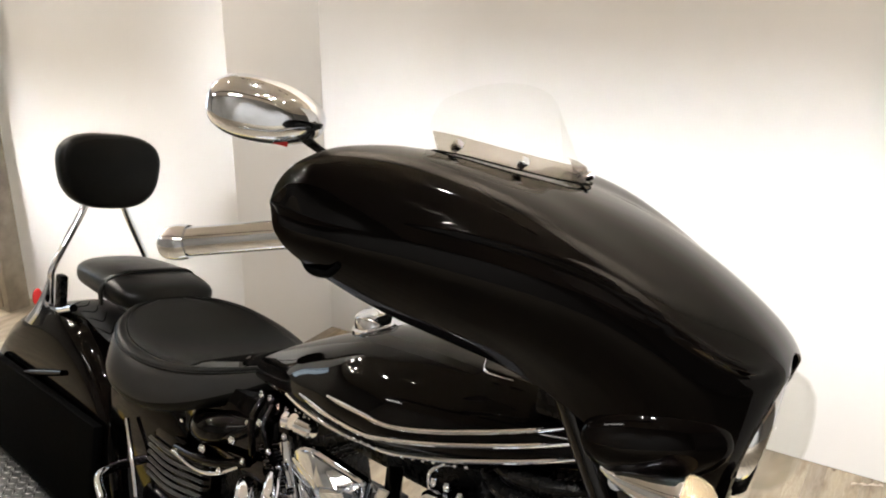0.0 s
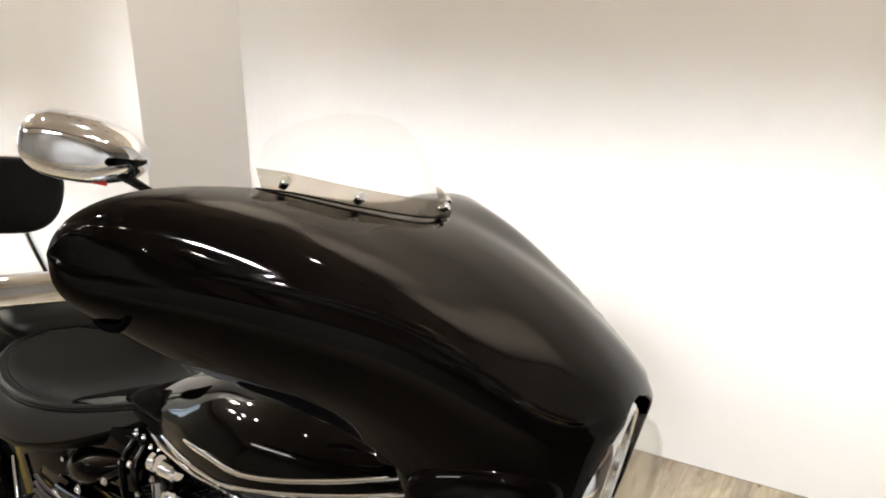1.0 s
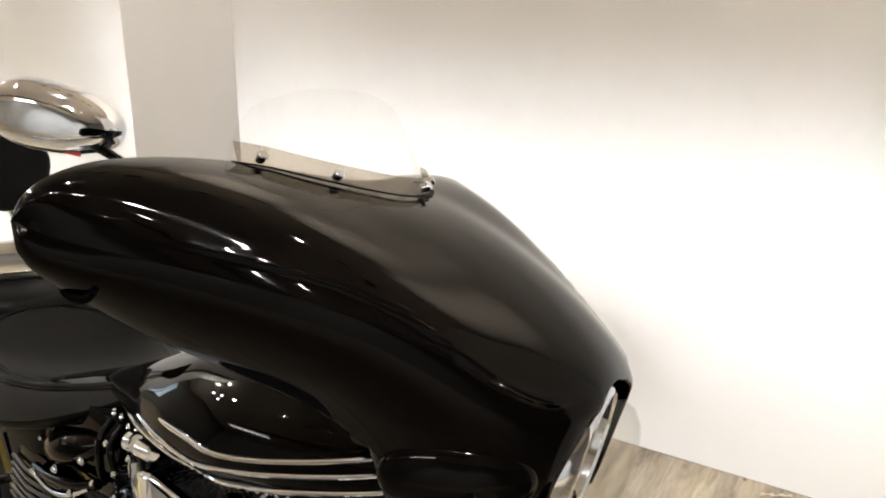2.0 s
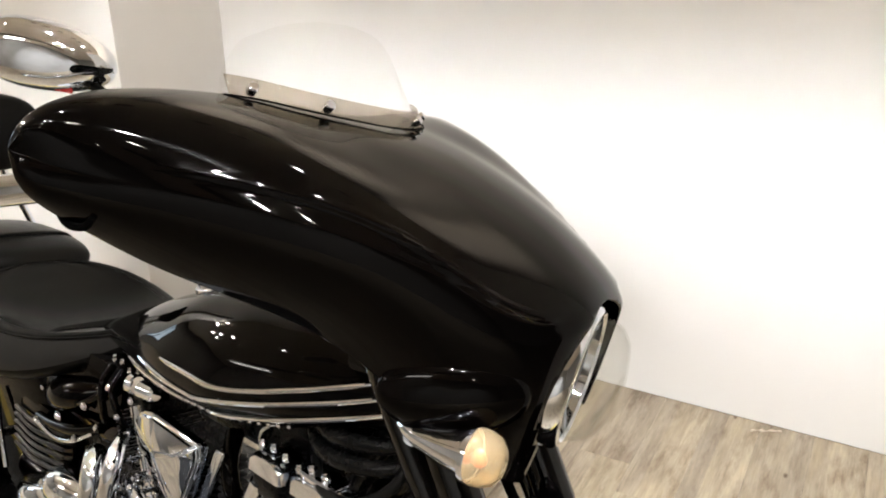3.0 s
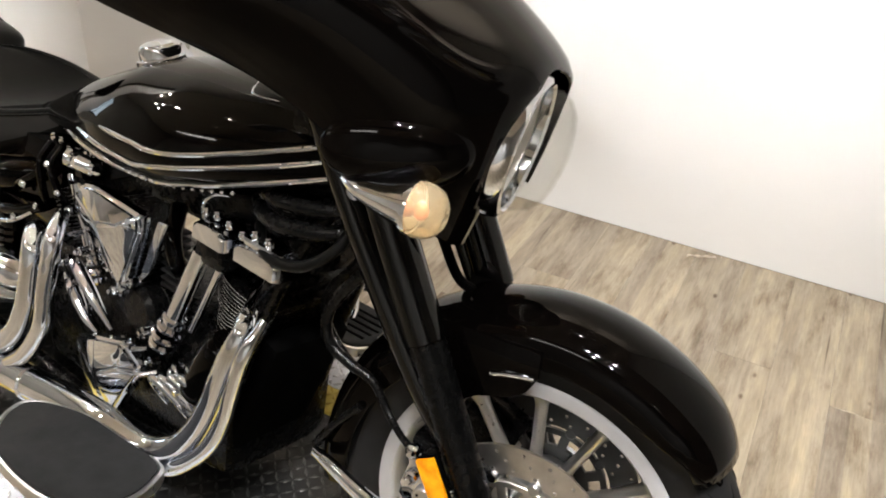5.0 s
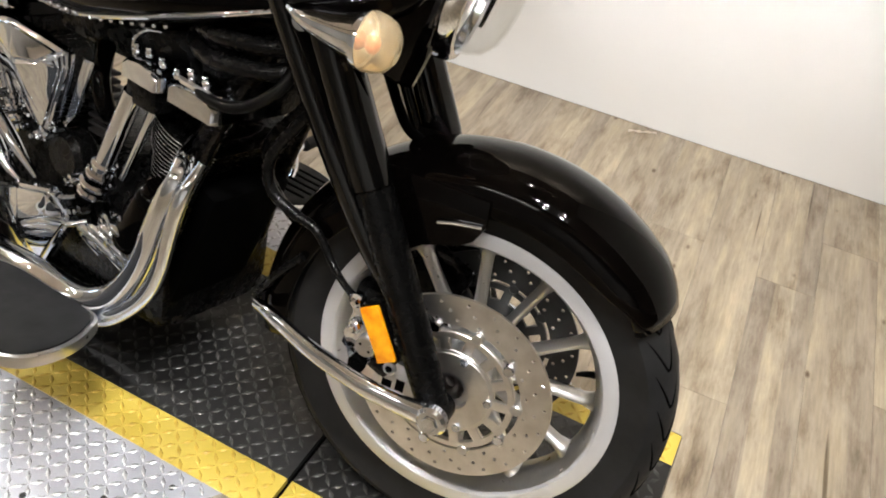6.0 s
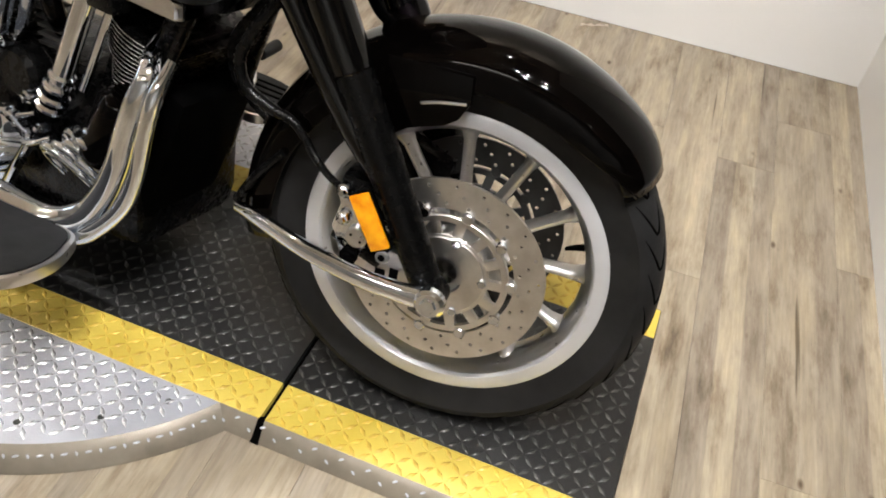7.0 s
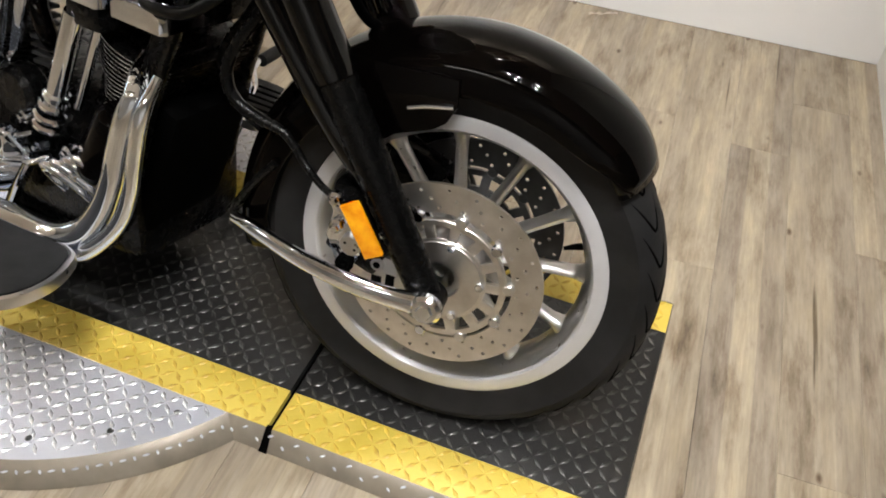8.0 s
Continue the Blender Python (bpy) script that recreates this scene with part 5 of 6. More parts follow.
bpart("oil_housing", bm, chrome, None, "small polished oil housing")
bm = bmesh.new()
tube(bm, [(-0.205, -0.13, 0.45), (-0.215, -0.132, 0.43), (-0.255, -0.14, 0.345), (-0.262, -0.142, 0.33)], [0.03, 0.04, 0.041, 0.032], 28, 12)
bpart("oil_filter", bm, paint, None, "glossy black canister ahead of the engine")
# finned black housing behind the rear cylinder
bm = bmesh.new()
box(bm, -1.2, -0.93, -0.13, 0.05, 0.3, 0.45, 0.03)
fh = bpart("finned_housing", bm, paint, None, "black housing with light-edged fins")
for k in range(6):
    bm = bmesh.new()
    tube(bm, [(-1.19, -0.136, 0.32 + 0.018 * k), (-1.08, -0.142, 0.317 + 0.018 * k), (-0.95, -0.138, 0.333 + 0.018 * k)], 0.004, 8, 14)
    bpart("housing_fin", bm, dark_steel, fh)


# exhaust
def exhaust():
    bm = bmesh.new()
    tube(bm, [(-0.16, -0.12, 0.55), (-0.125, -0.168, 0.548), (-0.108, -0.192, 0.53), (-0.12, -0.2, 0.49), (-0.141, -0.2, 0.433), (-0.158, -0.2, 0.381), (-0.186, -0.203, 0.321), (-0.226, -0.21, 0.269), (-0.29, -0.222, 0.236), (-0.4, -0.228, 0.23), (-0.5, -0.228, 0.217), (-0.63, -0.228, 0.192), (-0.79, -0.228, 0.162), (-0.95, -0.228, 0.125), (-1.35, -0.228, 0.07)], [0.012, 0.0145, 0.0165, 0.0195, 0.0205, 0.021, 0.022, 0.024, 0.028, 0.031, 0.031, 0.032, 0.034, 0.036, 0.038], 24, 100)
    a = bpart("exhaust_pipe", bm, chrome, None, "long chrome exhaust pipe along the engine")
    bm = bmesh.new()
    tube(bm, [(-0.775, -0.15, 0.45), (-0.73, -0.18, 0.475), (-0.696, -0.203, 0.455), (-0.695, -0.21, 0.395), (-0.705, -0.215, 0.325), (-0.735, -0.22, 0.262), (-0.81, -0.222, 0.215), (-0.95, -0.222, 0.185), (-1.35, -0.222, 0.15)], [0.017, 0.02, 0.022, 0.0225, 0.024, 0.027, 0.03, 0.032, 0.036], 24, 80)
    e = bpart("exhaust_pipe", bm, chrome, None, "chrome rear exhaust pipe with an elbow")
    bm = bmesh.new()
    tube(bm, [(-0.7, -0.13, 0.52), (-0.655, -0.17, 0.528), (-0.618, -0.205, 0.505), (-0.618, -0.215, 0.45), (-0.624, -0.22, 0.39), (-0.63, -0.225, 0.32), (-0.67, -0.235, 0.25), (-0.73, -0.24, 0.205)], [0.011, 0.014, 0.0165, 0.017, 0.017, 0.0175, 0.017, 0.012], 18, 60)
    bpart("heat_shield", bm, chrome, e, "second chrome pipe beside the elbow")
    bm = bmesh.new()
    tube(bm, [(-0.07, -0.185, 0.565), (-0.077, -0.213, 0.513), (-0.094, -0.215, 0.447), (-0.108, -0.215, 0.388), (-0.133, -0.215, 0.33), (-0.173, -0.218, 0.278), (-0.224, -0.225, 0.235), (-0.29, -0.228, 0.212)], [0.007, 0.011, 0.012, 0.012, 0.0125, 0.013, 0.014, 0.012], 14, 50)
    bpart("heat_shield", bm, chrome, a, "raised chrome heat shield")
    for x, z in ((-0.66, 0.186), (-0.9, 0.137)):
        bm = bmesh.new()
        disc(bm, (x, -0.228, z), (1, 0, 0.2), 0.036, 0.008, 28, 0.003)
        bpart("pipe_clamp", bm, chrome, a)
    return a


exhaust()
# hoses, levers and rounded castings below the seat and the tank, added to catch highlights
for name, label, pts, r, mat in (
        ("hose", "glossy black hose behind the engine", [(-1.06, -0.14, 0.43), (-0.95, -0.155, 0.45), (-0.86, -0.155, 0.47), (-0.78, -0.14, 0.5)], 0.011, paint),
        ("hose", "glossy black hose behind the engine", [(-0.94, -0.13, 0.5), (-0.86, -0.15, 0.53), (-0.8, -0.15, 0.56), (-0.74, -0.13, 0.61)], 0.009, paint),
        ("hose", "glossy black hose behind the engine", [(-0.74, -0.12, 0.63), (-0.725, -0.15, 0.6), (-0.705, -0.15, 0.56), (-0.7, -0.13, 0.52)], 0.008, paint),
        ("hose", "glossy black hose behind the engine", [(-0.78, -0.12, 0.63), (-0.77, -0.148, 0.6), (-0.765, -0.148, 0.55), (-0.78, -0.13, 0.5)], 0.008, paint),
        ("brake_rod", "slim chrome rod along the engine", [(-1.06, -0.15, 0.425), (-0.95, -0.158, 0.425), (-0.87, -0.158, 0.445), (-0.8, -0.15, 0.485)], 0.005, chrome),
        ("brake_rod", "slim chrome rod along the engine", [(-1.3, -0.14, 0.42), (-1.24, -0.15, 0.33), (-1.21, -0.15, 0.25)], 0.006, chrome),
        ("gear_casing", "rounded polished casing behind the exhaust", [(-1.0, -0.12, 0.3), (-0.93, -0.15, 0.32), (-0.85, -0.15, 0.33), (-0.8, -0.12, 0.32)], [0.02, 0.042, 0.04, 0.02], casting),
        ("gear_casing", "rounded polished casing behind the exhaust", [(-1.16, -0.12, 0.22), (-1.06, -0.15, 0.24), (-0.96, -0.15, 0.26), (-0.88, -0.13, 0.26)], [0.02, 0.036, 0.036, 0.018], casting),
        ("starter_casing", "rounded glossy black casing", [(-1.02, -0.11, 0.52), (-0.95, -0.14, 0.52), (-0.88, -0.14, 0.54), (-0.82, -0.11, 0.56)], [0.018, 0.034, 0.034, 0.018], paint),
        ("intake_pipe", "glossy black pipe by the intake cover", [(-0.4, -0.1, 0.62), (-0.37, -0.13, 0.58), (-0.36, -0.13, 0.54), (-0.38, -0.1, 0.5)], 0.016, paint)):
    bm = bmesh.new()
    tube(bm, pts, r, 14, 30)
    bpart(name, bm, mat, None, label)
# chrome domes added as bright dots among the hoses
for x, y, z, r in ((-0.92, -0.165, 0.485, 0.008), (-0.82, -0.16, 0.54, 0.008), (-0.7, -0.155, 0.557, 0.006), (-0.85, -0.165, 0.46, 0.006), (-1.04, -0.155, 0.43, 0.007), (-0.98, -0.15, 0.52, 0.006), (-0.87, -0.19, 0.34, 0.009), (-0.94, -0.19, 0.33, 0.008), (-1.02, -0.185, 0.25, 0.008), (-0.79, -0.15, 0.5, 0.006), (-0.745, -0.15, 0.6, 0.006), (-0.66, -0.15, 0.6, 0.006)):
    bm = bmesh.new()
    ball(bm, (x, y, z), r, r * 0.8, r, None, 12, 8)
    disc(bm, (x, y + r * 0.5, z), (0, 1, 0), r * 1.3, r, 6, 0.001)
    bpart("acorn_nut", bm, chrome, None, "small domed chrome nut")
# nuts along the lower seam of the tank
for k in range(14):
    x = -0.47 + 0.021 * k
    q = tank_point(x, -38)
    bm = bmesh.new()
    ball(bm, (q.x, q.y - 0.001, q.z), 0.0042, 0.004, 0.0042, None, 10, 6)
    bpart("seam_bead", bm, chrome, None, "tiny bright bead on the tank seam")
bm = bmesh.new()
tube(bm, [(-1.3, -0.12, 0.3), (-1.28, -0.21, 0.295), (-1.22, -0.23, 0.26)], 0.012, 14, 14)
bpart("passenger_peg", bm, chrome, None, "chrome passenger foot peg")


# footboards
def footboard(side):
    out = [(-0.222, 0.238), (-0.19, 0.27), (-0.175, 0.32), (-0.185, 0.375), (-0.22, 0.405), (-0.3, 0.425), (-0.42, 0.42), (-0.475, 0.39), (-0.515, 0.345), (-0.516, 0.3), (-0.43, 0.256), (-0.32, 0.244)]
    ring = spline([(x, -y * side, 0) for x, y in out], 60, closed=True)
    c = sum(ring, Vector()) / 60
    tilt = Matrix.Translation((0, 0, 0.25) if side > 0 else (-0.05, 0, 0.292)) @ Matrix.Translation(c) @ pose(0, 0, 0, 0, 0, 0) @ Matrix.Translation(-c)

    def at(k, z):
        return [tilt @ (c + (p - c) * k + Vector((0, 0, z))) for p in ring]
    bm = bmesh.new()
    grid(bm, [at(0.9, -0.022), at(0.99, -0.018), at(1.0, -0.008), at(0.99, 0.001), at(0.95, 0.003), at(0.93, 0.0)], wrap=True, cap=True)
    b = bpart("footboard", bm, alloy, None, "rider footboard with bright rim and rubber pad")
    bm = bmesh.new()
    grid(bm, [at(0.925, -0.004), at(0.925, 0.004), at(0.9, 0.006)], wrap=True, cap=True)
    bpart("foot_pad", bm, rubber, b, "black rubber pad")
    if side < 0:
        for k in range(5):
            bm = bmesh.new()
            box(bm, -0.5, -0.27, 0.283 + 0.024 * k, 0.29 + 0.024 * k, 0.294, 0.3, 0.001)
            bpart("pad_rib", bm, matt, b)
    return b


footboard(1)
footboard(-1)
bm = bmesh.new()
tube(bm, [(-0.36, 0.3, 0.22), (-0.36, 0.35, 0.3), (-0.4, 0.4, 0.33), (-0.41, 0.46, 0.335)], 0.008, 10, 24)
lever = bpart("shift_lever", bm, chrome, None, "chrome shift lever with black rubber peg")
bm = bmesh.new()
tube(bm, [(-0.405, 0.43, 0.334), (-0.415, 0.5, 0.337)], 0.014, 14, 4)
bpart("lever_peg", bm, rubber, lever)

# frame, cables, covers beneath the tank
bm = bmesh.new()
for s in (1, -1):
    tube(bm, [(0.0, -0.03 * s, 0.82), (-0.06, -0.07 * s, 0.74), (-0.13, -0.1 * s, 0.6), (-0.19, -0.11 * s, 0.44), (-0.25, -0.12 * s, 0.25), (-0.34, -0.12 * s, 0.16), (-0.6, -0.13 * s, 0.13), (-1.1, -0.13 * s, 0.14)], 0.02, 14, 60)
tube(bm, [(0.06, 0, 0.95), (-0.1, 0, 0.80)], 0.035, 16, 4)
tube(bm, [(-0.02, 0, 0.82), (-0.5, 0, 0.7), (-0.9, 0, 0.6), (-1.3, 0, 0.45)], 0.03, 14, 24)
# plain block added under the tank to close a see-through gap
box(bm, -0.55, -0.08, -0.085, 0.1, 0.6, 0.7, 0.02)
bpart("frame", bm, satin, None, "black tubular frame")
# plain block added to keep the space ahead of the engine dark
bm = bmesh.new()
box(bm, -0.24, -0.19, -0.09, 0.09, 0.16, 0.46, 0.02, Matrix.Translation((-0.2, 0, 0.3)) @ pose(0, 0, 0, 0, 20, 0) @ Matrix.Translation((0.2, 0, -0.3)))
bpart("front_block", bm, matt, None, "black block filling the dark space ahead of the engine")
bm = bmesh.new()
tube(bm, [(0.0, -0.02, 0.7), (-0.05, -0.02, 0.625), (-0.1, -0.02, 0.56), (-0.103, -0.02, 0.51), (-0.075, -0.02, 0.475), (-0.02, -0.02, 0.445), (0.05, -0.02, 0.42)], 0.009, 10, 60)
bpart("cable", bm, satin, None, "black looped cable")
for k, (z, r) in enumerate(((0.735, 0.012), (0.7, 0.013))):
    bm = bmesh.new()
    tube(bm, [(-0.2, -0.1, z + 0.005), (-0.14, -0.135, z - 0.004), (-0.07, -0.14, z), (-0.01, -0.115, z + 0.01), (0.02, -0.06, z + 0.03)], r, 14, 30)
    bpart("wiring_sleeve", bm, satin, None, "black sleeve under the tank")
bm = bmesh.new()
tube(bm, [(-0.17, -0.12, 0.67), (-0.12, -0.15, 0.645), (-0.05, -0.15, 0.65), (0.0, -0.13, 0.69), (0.01, -0.1, 0.74)], 0.0085, 12, 40)
bpart("wiring_sleeve", bm, leather, None, "black wrapped hose under the tank")
bm = bmesh.new()
box(bm, -1.1, -0.72, -0.12, 0.13, 0.44, 0.63, 0.04)
box(bm, -1.46, -1.05, -0.125, 0.13, 0.16, 0.54, 0.05)
bpart("side_cover", bm, paint, None, "black side cover under the seat")
for x, z, r in ((-1.05, 0.5, 0.006), (-0.94, 0.55, 0.006), (-0.8, 0.58, 0.006)):
    bm = bmesh.new()
    disc(bm, (x, -0.135, z), (0, 1, 0), r, 0.012, 12, 0.002)
    bpart("cover_screw", bm, chrome, None)
bm = bmesh.new()
disc(bm, (-0.648, -0.15, 0.64), (1, 0.15, 0), 0.019, 0.018, 24, 0.003)
disc(bm, (-0.598, -0.15, 0.641), (1, 0.15, 0), 0.017, 0.045, 24, 0.005)
bpart("ignition_barrel", bm, chrome, None, "chrome barrel under the tank")
bm = bmesh.new()
tube(bm, [(-1.0, 0.13, 0.2), (-0.98, 0.32, 0.08), (-0.96, 0.42, 0.01)], 0.012, 12, 12)
bpart("side_stand", bm, satin, None, "black side stand")


# ---- display platform ----
PLATFORM = pose(0, 0.12, 0, 0, 0, -2.6)
TURN_C, TURN_R = Vector((-0.78, 0.02, 0)), 0.56


def lozenges(name, spots, mat, parent, label, size=(0.0138, 0.0042, 0.003)):
    verts, faces = [], []
    a, b, h = size
    for x, y, ang in spots:
        c, s = math.cos(ang), math.sin(ang)
        k = len(verts)
        for px, py, pz in ((-a, 0, 0), (0, -b, 0), (a, 0, 0), (0, b, 0), (-a * 0.5, 0, h), (a * 0.5, 0, h)):
            verts.append((x + px * c - py * s, y + px * s + py * c, PLATE + pz))
        faces += [(k, k + 1, k + 4), (k + 1, k + 2, k + 5), (k + 1, k + 5, k + 4), (k + 2, k + 3, k + 5), (k + 3, k, k + 4), (k + 3, k + 4, k + 5)]
    me = bpy.data.meshes.new(name)
    me.from_pydata(verts, [], faces)
    me.materials.append(mat)
    me.shade_smooth()
    ob = new(name, me)
    ob.parent = parent
    return tagged(ob, label, kind="stuff")


def tread(x0, x1, y0, y1, keep=None, pitch=0.0215):
    out = []
    i0, i1 = int(x0 / pitch) - 1, int(x1 / pitch) + 2
    j0, j1 = int(y0 / pitch) - 1, int(y1 / pitch) + 2
    for i in range(i0, i1):
        for j in range(j0, j1):
            x, y = i * pitch, j * pitch
            if x0 + 0.008 < x < x1 - 0.008 and y0 + 0.005 < y < y1 - 0.005 and (keep is None or keep(x, y)):
                out.append((x, y, radians(45 if (i + j) % 2 else -45)))
    return out


YO, YI, YB, YT = -0.287, -0.205, 0.205, 0.287     # outer and inner edges of the yellow borders


def raised_bars(spots, parent):
    bm = bmesh.new()
    for i, p in enumerate(spots):
        ball(bm, p, 0.0062, 0.0023, 0.0018, pose(0, 0, 0, 0, 0, 40 if i % 2 else -40), 8, 6)
    tagged(part("slope_tread", bm, plate_silver, parent, "small raised bars on the slope"), kind="stuff")


def platform():
    base = new("display_platform")
    base.matrix_world = PLATFORM
    tagged(base, "low diamond-plate display ramp, black with yellow borders, on a silver turntable", "platform")
    for x0, x1 in ((-2.9, -0.2337), (-0.2243, 0.366)):
        bm = bmesh.new()
        box(bm, x0, x1, YI, YB, 0.004, PLATE, 0.001)
        part("black_plate", bm, plate_black, base, "black painted diamond plate")
        lozenges("black_tread", tread(x0, x1, YI, YB), tread_black, base, "raised tread bars")
        for y0, y1 in ((YO, YI), (YB, YT)):
            bm = bmesh.new()
            box(bm, x0, x1, y0, y1, 0.004, PLATE, 0.001)
            part("yellow_border", bm, plate_yellow, base, "yellow painted border strip")
            lozenges("yellow_tread", tread(x0, x1, y0, y1), yellow_shade, base, "raised yellow tread bars")
    bm = bmesh.new()
    box(bm, -0.2337, -0.2243, YO, YT, 0.002, PLATE - 0.012)
    part("gap_seal", bm, matt, base, "dark gap across the ramp")
    for s, y in ((-1, YO), (1, YT)):      # dark strips carry the gap's darkness on down the bevels
        bm = bmesh.new()
        grid(bm, [[Vector((x, y + s * d, z)) for x in (-0.234 - 0.0012 * k, -0.224 + 0.0012 * k)] for k, (d, z) in enumerate(((-0.004, PLATE + 0.0015), (0.004, PLATE + 0.001), (0.026, 0.0085), (0.032, 0.004)))])
        part("gap_strip", bm, matt, base, "dark strip on the bevel standing in for the open gap")
    # turntable wings on both sides of the ramp
    for s in (1, -1):
        edge = YT if s > 0 else YO
        a0 = math.asin((edge - TURN_C.y) / TURN_R)
        arc = [a0 + (math.pi - 2 * a0) * i / 64 for i in range(65)] if s > 0 else [a0 - (math.pi + 2 * a0) * i / 64 for i in range(65)]
        ring = [TURN_C + Vector((math.cos(a), math.sin(a), 0)) * TURN_R for a in arc]
        bm = bmesh.new()
        top = [bm.verts.new((p.x, p.y + 0.001 * s, PLATE)) for p in ring]
        low = [bm.verts.new((p.x, p.y + 0.001 * s, 0.004)) for p in ring]
        bm.faces.new(top)
        bm.faces.new(low)
        for i in range(65):
            j = (i + 1) % 65
            bm.faces.new((top[i], top[j], low[j], low[i]))
        part("turntable_plate", bm, plate_silver, base, "bare silver diamond plate")
        lozenges("silver_tread", tread(-1.5, 0, edge if s > 0 else -0.9, 0.9 if s > 0 else edge, lambda x, y: (Vector((x, y, 0)) - TURN_C).length < TURN_R - 0.012), plate_bright, base, "raised silver tread bars")
        bm = bmesh.new()
        grid(bm, [[TURN_C + Vector((math.cos(a) * (TURN_R + d), math.sin(a) * (TURN_R + d), z)) for a in arc] for d, z in ((0.001, PLATE + 0.001), (0.004, PLATE), (0.034, 0.006), (0.036, 0.001))])
        part("turntable_rim", bm, edge_metal, base, "sloping steel rim")
        raised_bars([TURN_C + Vector((math.cos(a) * (TURN_R + 0.016), math.sin(a) * (TURN_R + 0.016), 0.0236)) for a in (arc[0] + (arc[-1] - arc[0]) * i / 62 for i in range(1, 62))], base)
        for a in (0.14, 0.35, 0.6, 0.9):
            bm = bmesh.new()
            q = TURN_C + Vector((math.cos(s * (abs(a0) + a)), math.sin(s * (abs(a0) + a)), 0)) * (TURN_R - 0.04)
            disc(bm, (q.x, q.y, PLATE), (0, 0, 1), 0.006, 0.003, 10, 0.001)
            part("plate_screw", bm, dark_steel, base)
    for y, s, x0 in ((YO, -1, -0.309), (YT, 1, -0.286)):
        bm = bmesh.new()
        grid(bm, [[Vector((x, y + s * d, z)) for x in (x0, 0.366)] for d, z in ((0.001, PLATE), (0.004, PLATE - 0.001), (0.026, 0.006), (0.028, 0.001))])
        part("ramp_bevel", bm, edge_metal, base, "sloping steel edge of the ramp")
        raised_bars([Vector((-0.295 + 0.0245 * i, y + s * (0.01 if i % 2 else 0.018), 0.0275 if i % 2 else 0.0165)) for i in range(27)], base)
    bm = bmesh.new()
    grid(bm, [[Vector((0.366 + d, y, z)) for y in (YO, YT)] for d, z in ((0.0005, PLATE), (0.002, PLATE - 0.002), (0.003, 0.004))])
    part("ramp_end", bm, plate_black, base)
    return base


platform()

# a curled strip by the wall, in place of a lifted plank edge
bm = bmesh.new()
line = spline([(-0.022, 1.562, 0.003), (0.0, 1.569, 0.006), (0.02, 1.579, 0.004), (0.042, 1.589, 0.007), (0.063, 1.6, 0.003)], 25)
grid(bm, [[p + Vector((0.0, 0.004 * math.sin(0.9 * i), 0.0045)), p, p + Vector((0.001, -0.004 * math.cos(0.7 * i), -0.0015))] for i, p in enumerate(line)])
scrap = make("floor_curl", bm, panel_paint)
mod = scrap.modifiers.new("thickness", "SOLIDIFY")
mod.thickness = 0.0008
tagged(scrap, "small curled strip standing in for a lifted plank edge", "paper scrap")

# post behind the motorcycle
bm = bmesh.new()
box(bm, -3.52, -3.405, 0.98, 1.08, 0, 2.3, 0.004)
post = make("steel_post", bm, edge_metal)
tagged(post, "tall dark steel and wood post with bolts near the wall", "post")
bm = bmesh.new()
box(bm, -3.505, -3.445, 0.973, 0.9795, 0.02, 2.28, 0.002)
part("wood_face", bm, wood, post, "worn wooden face")
for z in (0.35, 0.6, 0.85, 1.1):
    bm = bmesh.new()
    disc(bm, (-3.424, 0.978, z), (0, 1, 0), 0.012, 0.01, 14, 0.003)
    part("bolt", bm, chrome, post)


# ---- lamps ----
def downlight(x, y, r=0.019):
    bm = bmesh.new()
    lathe(bm, [(r + 0.024, 0.0), (r + 0.024, -0.012), (r + 0.016, -0.016), (r + 0.001, -0.006)], Matrix.Translation((x, y, ROOM_H)), 28)
    ob = make("ceiling_spot", bm, ceiling_paint)
    tagged(ob, "round white recessed ceiling spot lamp, switched on", "ceiling lamp", "ceiling spots")
    bm = bmesh.new()
    disc(bm, (x, y, ROOM_H - 0.006), (0, 0, 1), r, 0.006, 24)
    part("diffuser", bm, glow_spot, ob, "glowing round diffuser")
    return ob


glow_spot = material("spot_glow", (1, 1, 1), 0.5, emit=(1.0, 0.93, 0.82), strength=650)
glow_tube = material("tube_glow", (1, 1, 1), 0.5, emit=(1.0, 0.95, 0.88), strength=22)
for x, y in SPOTS:
    downlight(x, y)
for x, y in WEST:
    downlight(x, y, 0.055)


def added_spot(at, target):
    """An added lamp: a dark can on a short arm, turned to its target."""
    at = Vector(at)
    m = look(at, target)
    bm = bmesh.new()
    lathe(bm, [(0.034, -0.02), (0.038, -0.02), (0.038, 0.06), (0.034, 0.07), (0.0005, 0.072)], m, 24)
    ob = make("added_spot", bm, satin)
    tagged(ob, "small black cylindrical spot added to brighten a wall, switched on", "ceiling lamp", "aimed ceiling spots")
    bm = bmesh.new()
    tube(bm, [at + Vector((0, 0, 0.03)), at + Vector((0, 0, 0.16))], 0.007, 8, 3)
    part("arm", bm, satin, ob)


for at, target in AIMED:
    added_spot(at, target)


def batten(x, y, ang=0):
    bm = bmesh.new()
    box(bm, -0.62, 0.62, -0.15, 0.15, -0.05, 0, 0.006)
    moved(bm, pose(x, y, ROOM_H, 0, 0, ang))
    ob = make("fluorescent_light", bm, ceiling_paint)
    tagged(ob, "white ceiling batten with three glowing fluorescent tubes", "ceiling lamp", "fluorescent lights")
    for k in (-0.1, 0, 0.1):
        bm = bmesh.new()
        tube(bm, [(-0.59, k, -0.065), (0.59, k, -0.065)], 0.016, 12, 3)
        moved(bm, pose(x, y, ROOM_H, 0, 0, ang))
        part("lamp_tube", bm, glow_tube, ob)
    return ob


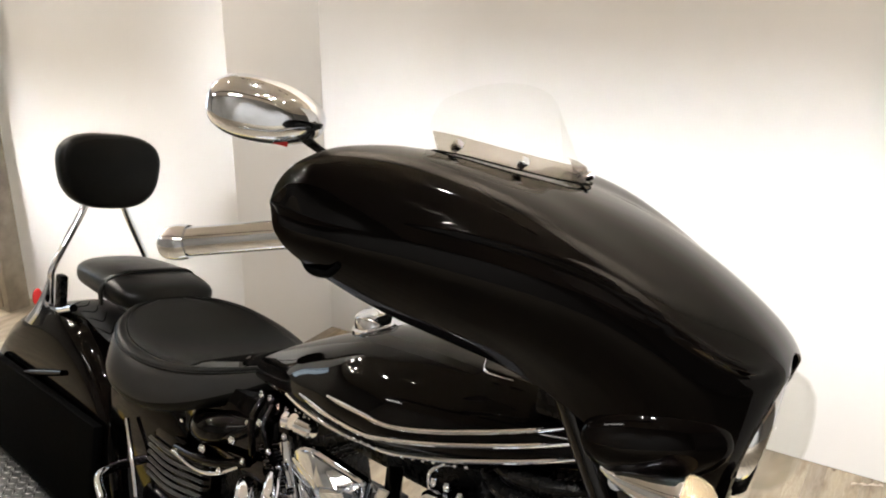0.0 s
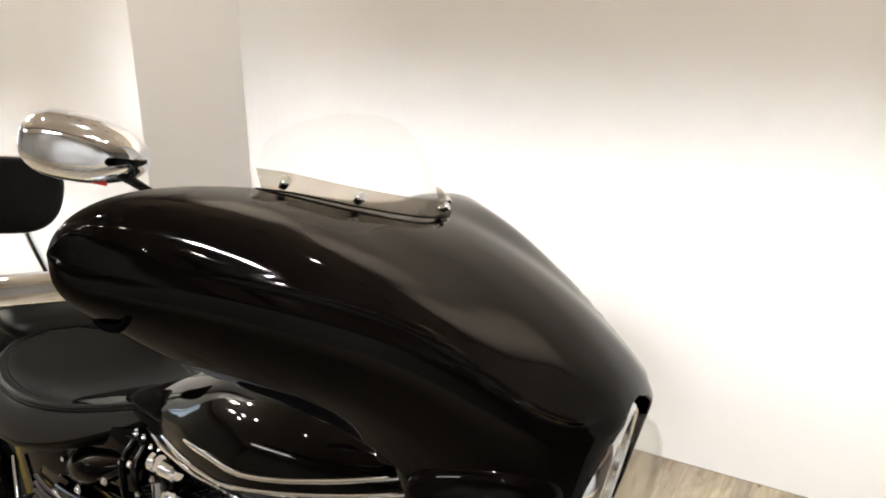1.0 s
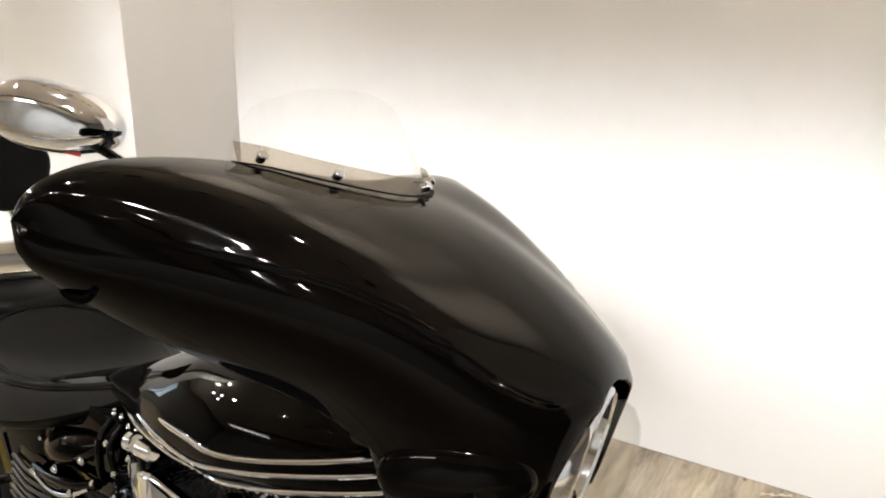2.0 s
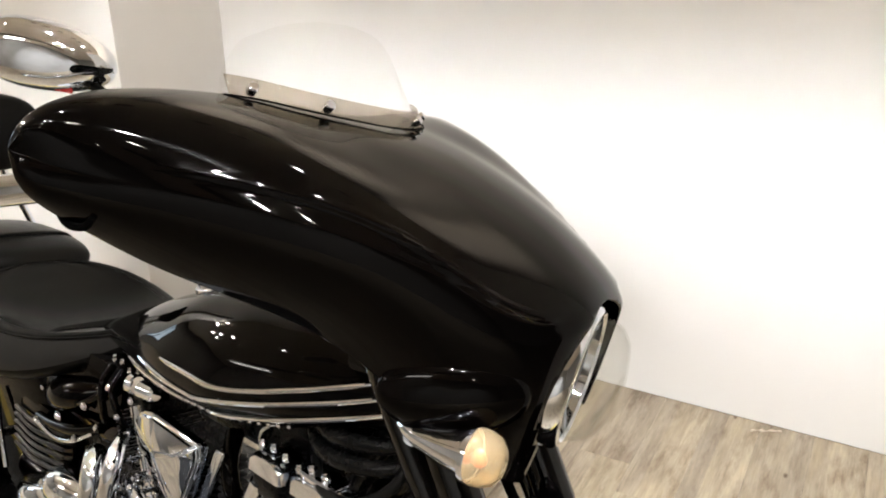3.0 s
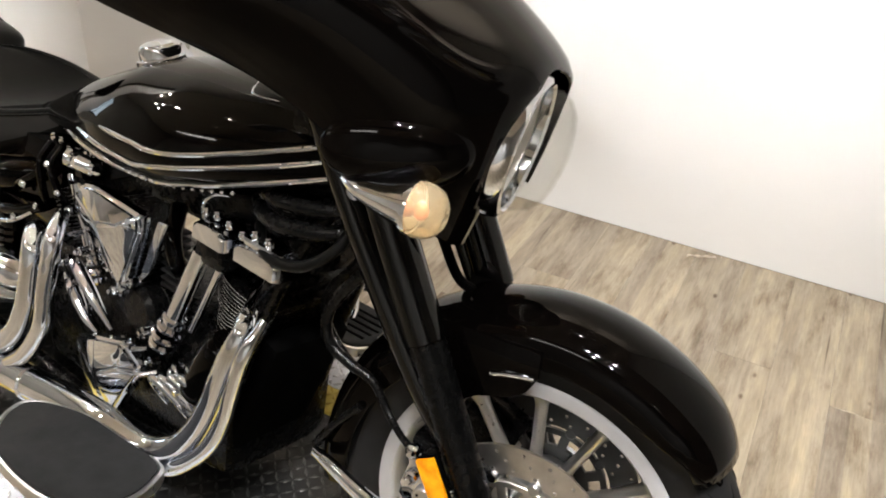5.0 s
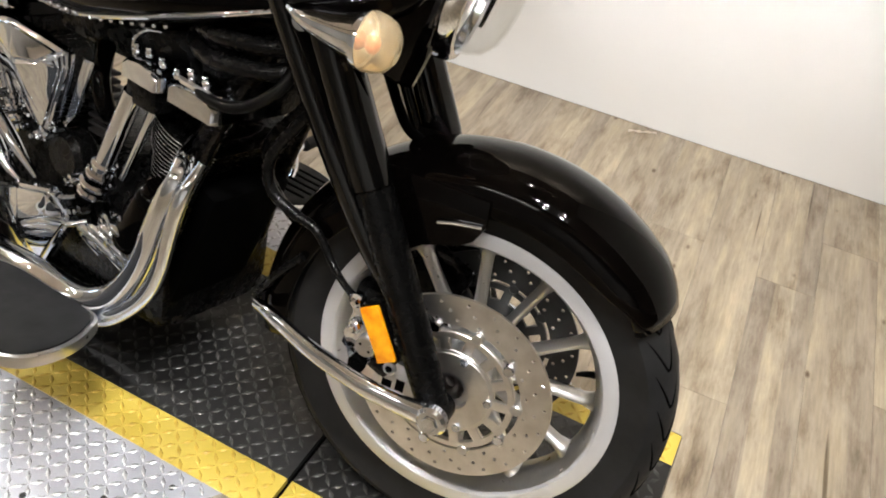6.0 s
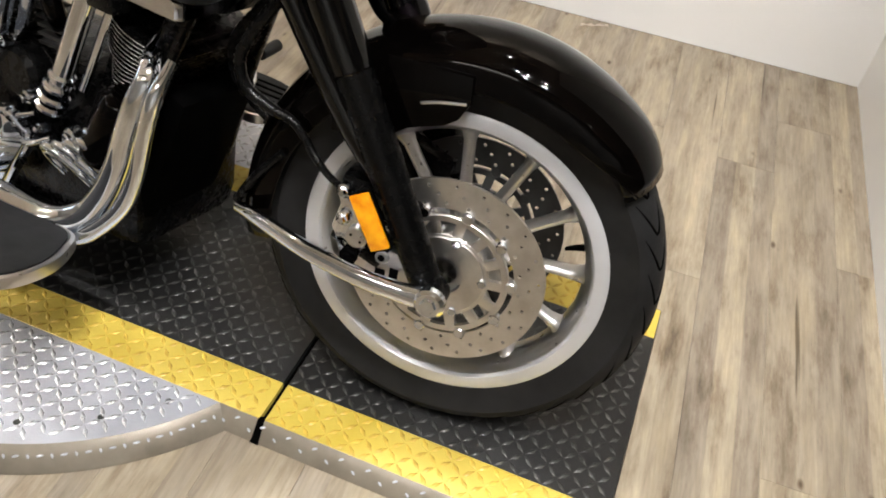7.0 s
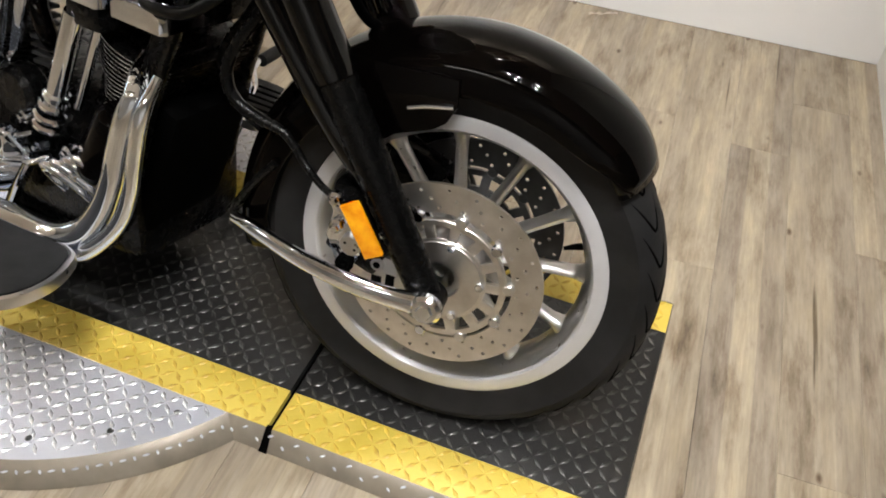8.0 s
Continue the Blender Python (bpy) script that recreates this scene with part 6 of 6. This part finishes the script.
for x, y in BATTENS:
    batten(x, y)


def added_washer(x, length):
    """A long trough for the added wash light, open towards the wall."""
    bm = bmesh.new()
    a, b = x - length / 2, x + length / 2
    box(bm, a, b, -0.06, 0.06, 0.02, 0.05, 0.004)
    for side in (1, -1):
        box(bm, a, b, side * 0.06, side * 0.052, -0.03, 0.05, 0.002)
    for q in (a + 0.2, b - 0.2):
        box(bm, q - 0.02, q + 0.02, -0.02, 0.02, 0.05, 0.12, 0.004)
    tagged(make("added_washer", moved(bm, pose(0, WASH_Y, ROOM_H - 0.12)), satin), "long black light added to brighten the wall, switched on", "ceiling lamp", "wall washers")


for x, length, *_ in WASHERS:
    added_washer(x, length)

# a window, out of view, that mirrors in the paint
def window(name, m, w, z0, z1, label):
    """A dark frame with two panes, built along local x in the opening from z0 to z1."""
    bm = bmesh.new()
    for x0, x1, a, b in ((-w, -w + 0.06, z0, z1), (w - 0.06, w, z0, z1), (-w + 0.06, w - 0.06, z0, z0 + 0.06), (-w + 0.06, w - 0.06, z1 - 0.06, z1), (-0.03, 0.03, z0 + 0.06, z1 - 0.06)):
        box(bm, x0, x1, -0.035, 0.035, a, b, 0.004)
    win = structure(make(name, moved(bm, m), satin), label, "window")
    for x0, x1 in ((-w + 0.06, -0.03), (0.03, w - 0.06)):
        bm = bmesh.new()
        box(bm, x0, x1, -0.003, 0.003, z0 + 0.06, z1 - 0.06)
        part("pane", moved(bm, m), lamp_clear, win).visible_shadow = False
    return win


window("window_1", pose(ROOM_X0 - 0.07, WIN_Y, 0, 0, 0, 90), 0.5, 0.4, 2.0, "dark-framed narrow window with daylight outside")
# ---- floor planks ----
PLANK_W, PLANK_L = 0.1505, 1.22
ENDS = {52: 0.735, 49: 0.56, 51: 1.31, 50: 1.05, 48: 1.12, 47: 0.82}      # where boards end in the columns by the ramp
shapes = {}


def plank_mesh(w, l):
    key = (round(w, 3), round(l, 3))
    if key not in shapes:
        b = 0.0007
        vs, fs = [], []
        for z, o in ((-0.005, 0), (-b, 0), (0, b)):
            vs += [(o, o, z), (w - o, o, z), (w - o, l - o, z), (o, l - o, z)]
        fs = [(8, 9, 10, 11)]
        for k in (0, 4):
            for i in range(4):
                j = (i + 1) % 4
                fs.append((k + i, k + j, k + 4 + j, k + 4 + i))
        me = bpy.data.meshes.new("plank")
        me.from_pydata(vs, [], fs)
        me.materials.append(wood)
        shapes[key] = me
    return shapes[key]


rng = random.Random(4)
x = 0.757 - PLANK_W * 52
column = 0
far_v, far_f = [], []
while x < ROOM_E - 0.004:
    w = min(PLANK_W, ROOM_E - 0.002 - x)
    y = ENDS.get(column, ROOM_Y1 - rng.uniform(0.25, 1.2))
    ends = [ROOM_Y1 - 0.002]
    while y > ROOM_Y0:
        ends.append(y)
        y -= PLANK_L
    ends.append(ROOM_Y0 + 0.002)
    for y1, y0 in zip(ends, ends[1:]):
        if x + w > ROOM_X0 and y1 - y0 > 0.02:
            if x > ROOM_X1 or x < -5.0:
                k = len(far_v)
                far_v += [(x, y0, 0), (x + w - 0.001, y0, 0), (x + w - 0.001, y1 - 0.001, 0), (x, y1 - 0.001, 0)]
                far_v += [(a, b, -0.005) for a, b, _ in far_v[-4:]]
                far_f += [(k, k + 1, k + 2, k + 3)] + [(k + i, k + 4 + i, k + 4 + (i + 1) % 4, k + (i + 1) % 4) for i in range(4)]
                continue
            ob = new("plank", plank_mesh(w - 0.0004, y1 - y0 - 0.0004))
            ob.location = (x, y0, 0)
            ob.parent = floor
    x += PLANK_W
    column += 1
me = bpy.data.meshes.new("far_planks")
me.from_pydata(far_v, [], far_f)
me.materials.append(wood)
ob = new("far_planks", me)
ob.parent = floor
tagged(ob, "planks in the far parts of the room", kind="stuff")
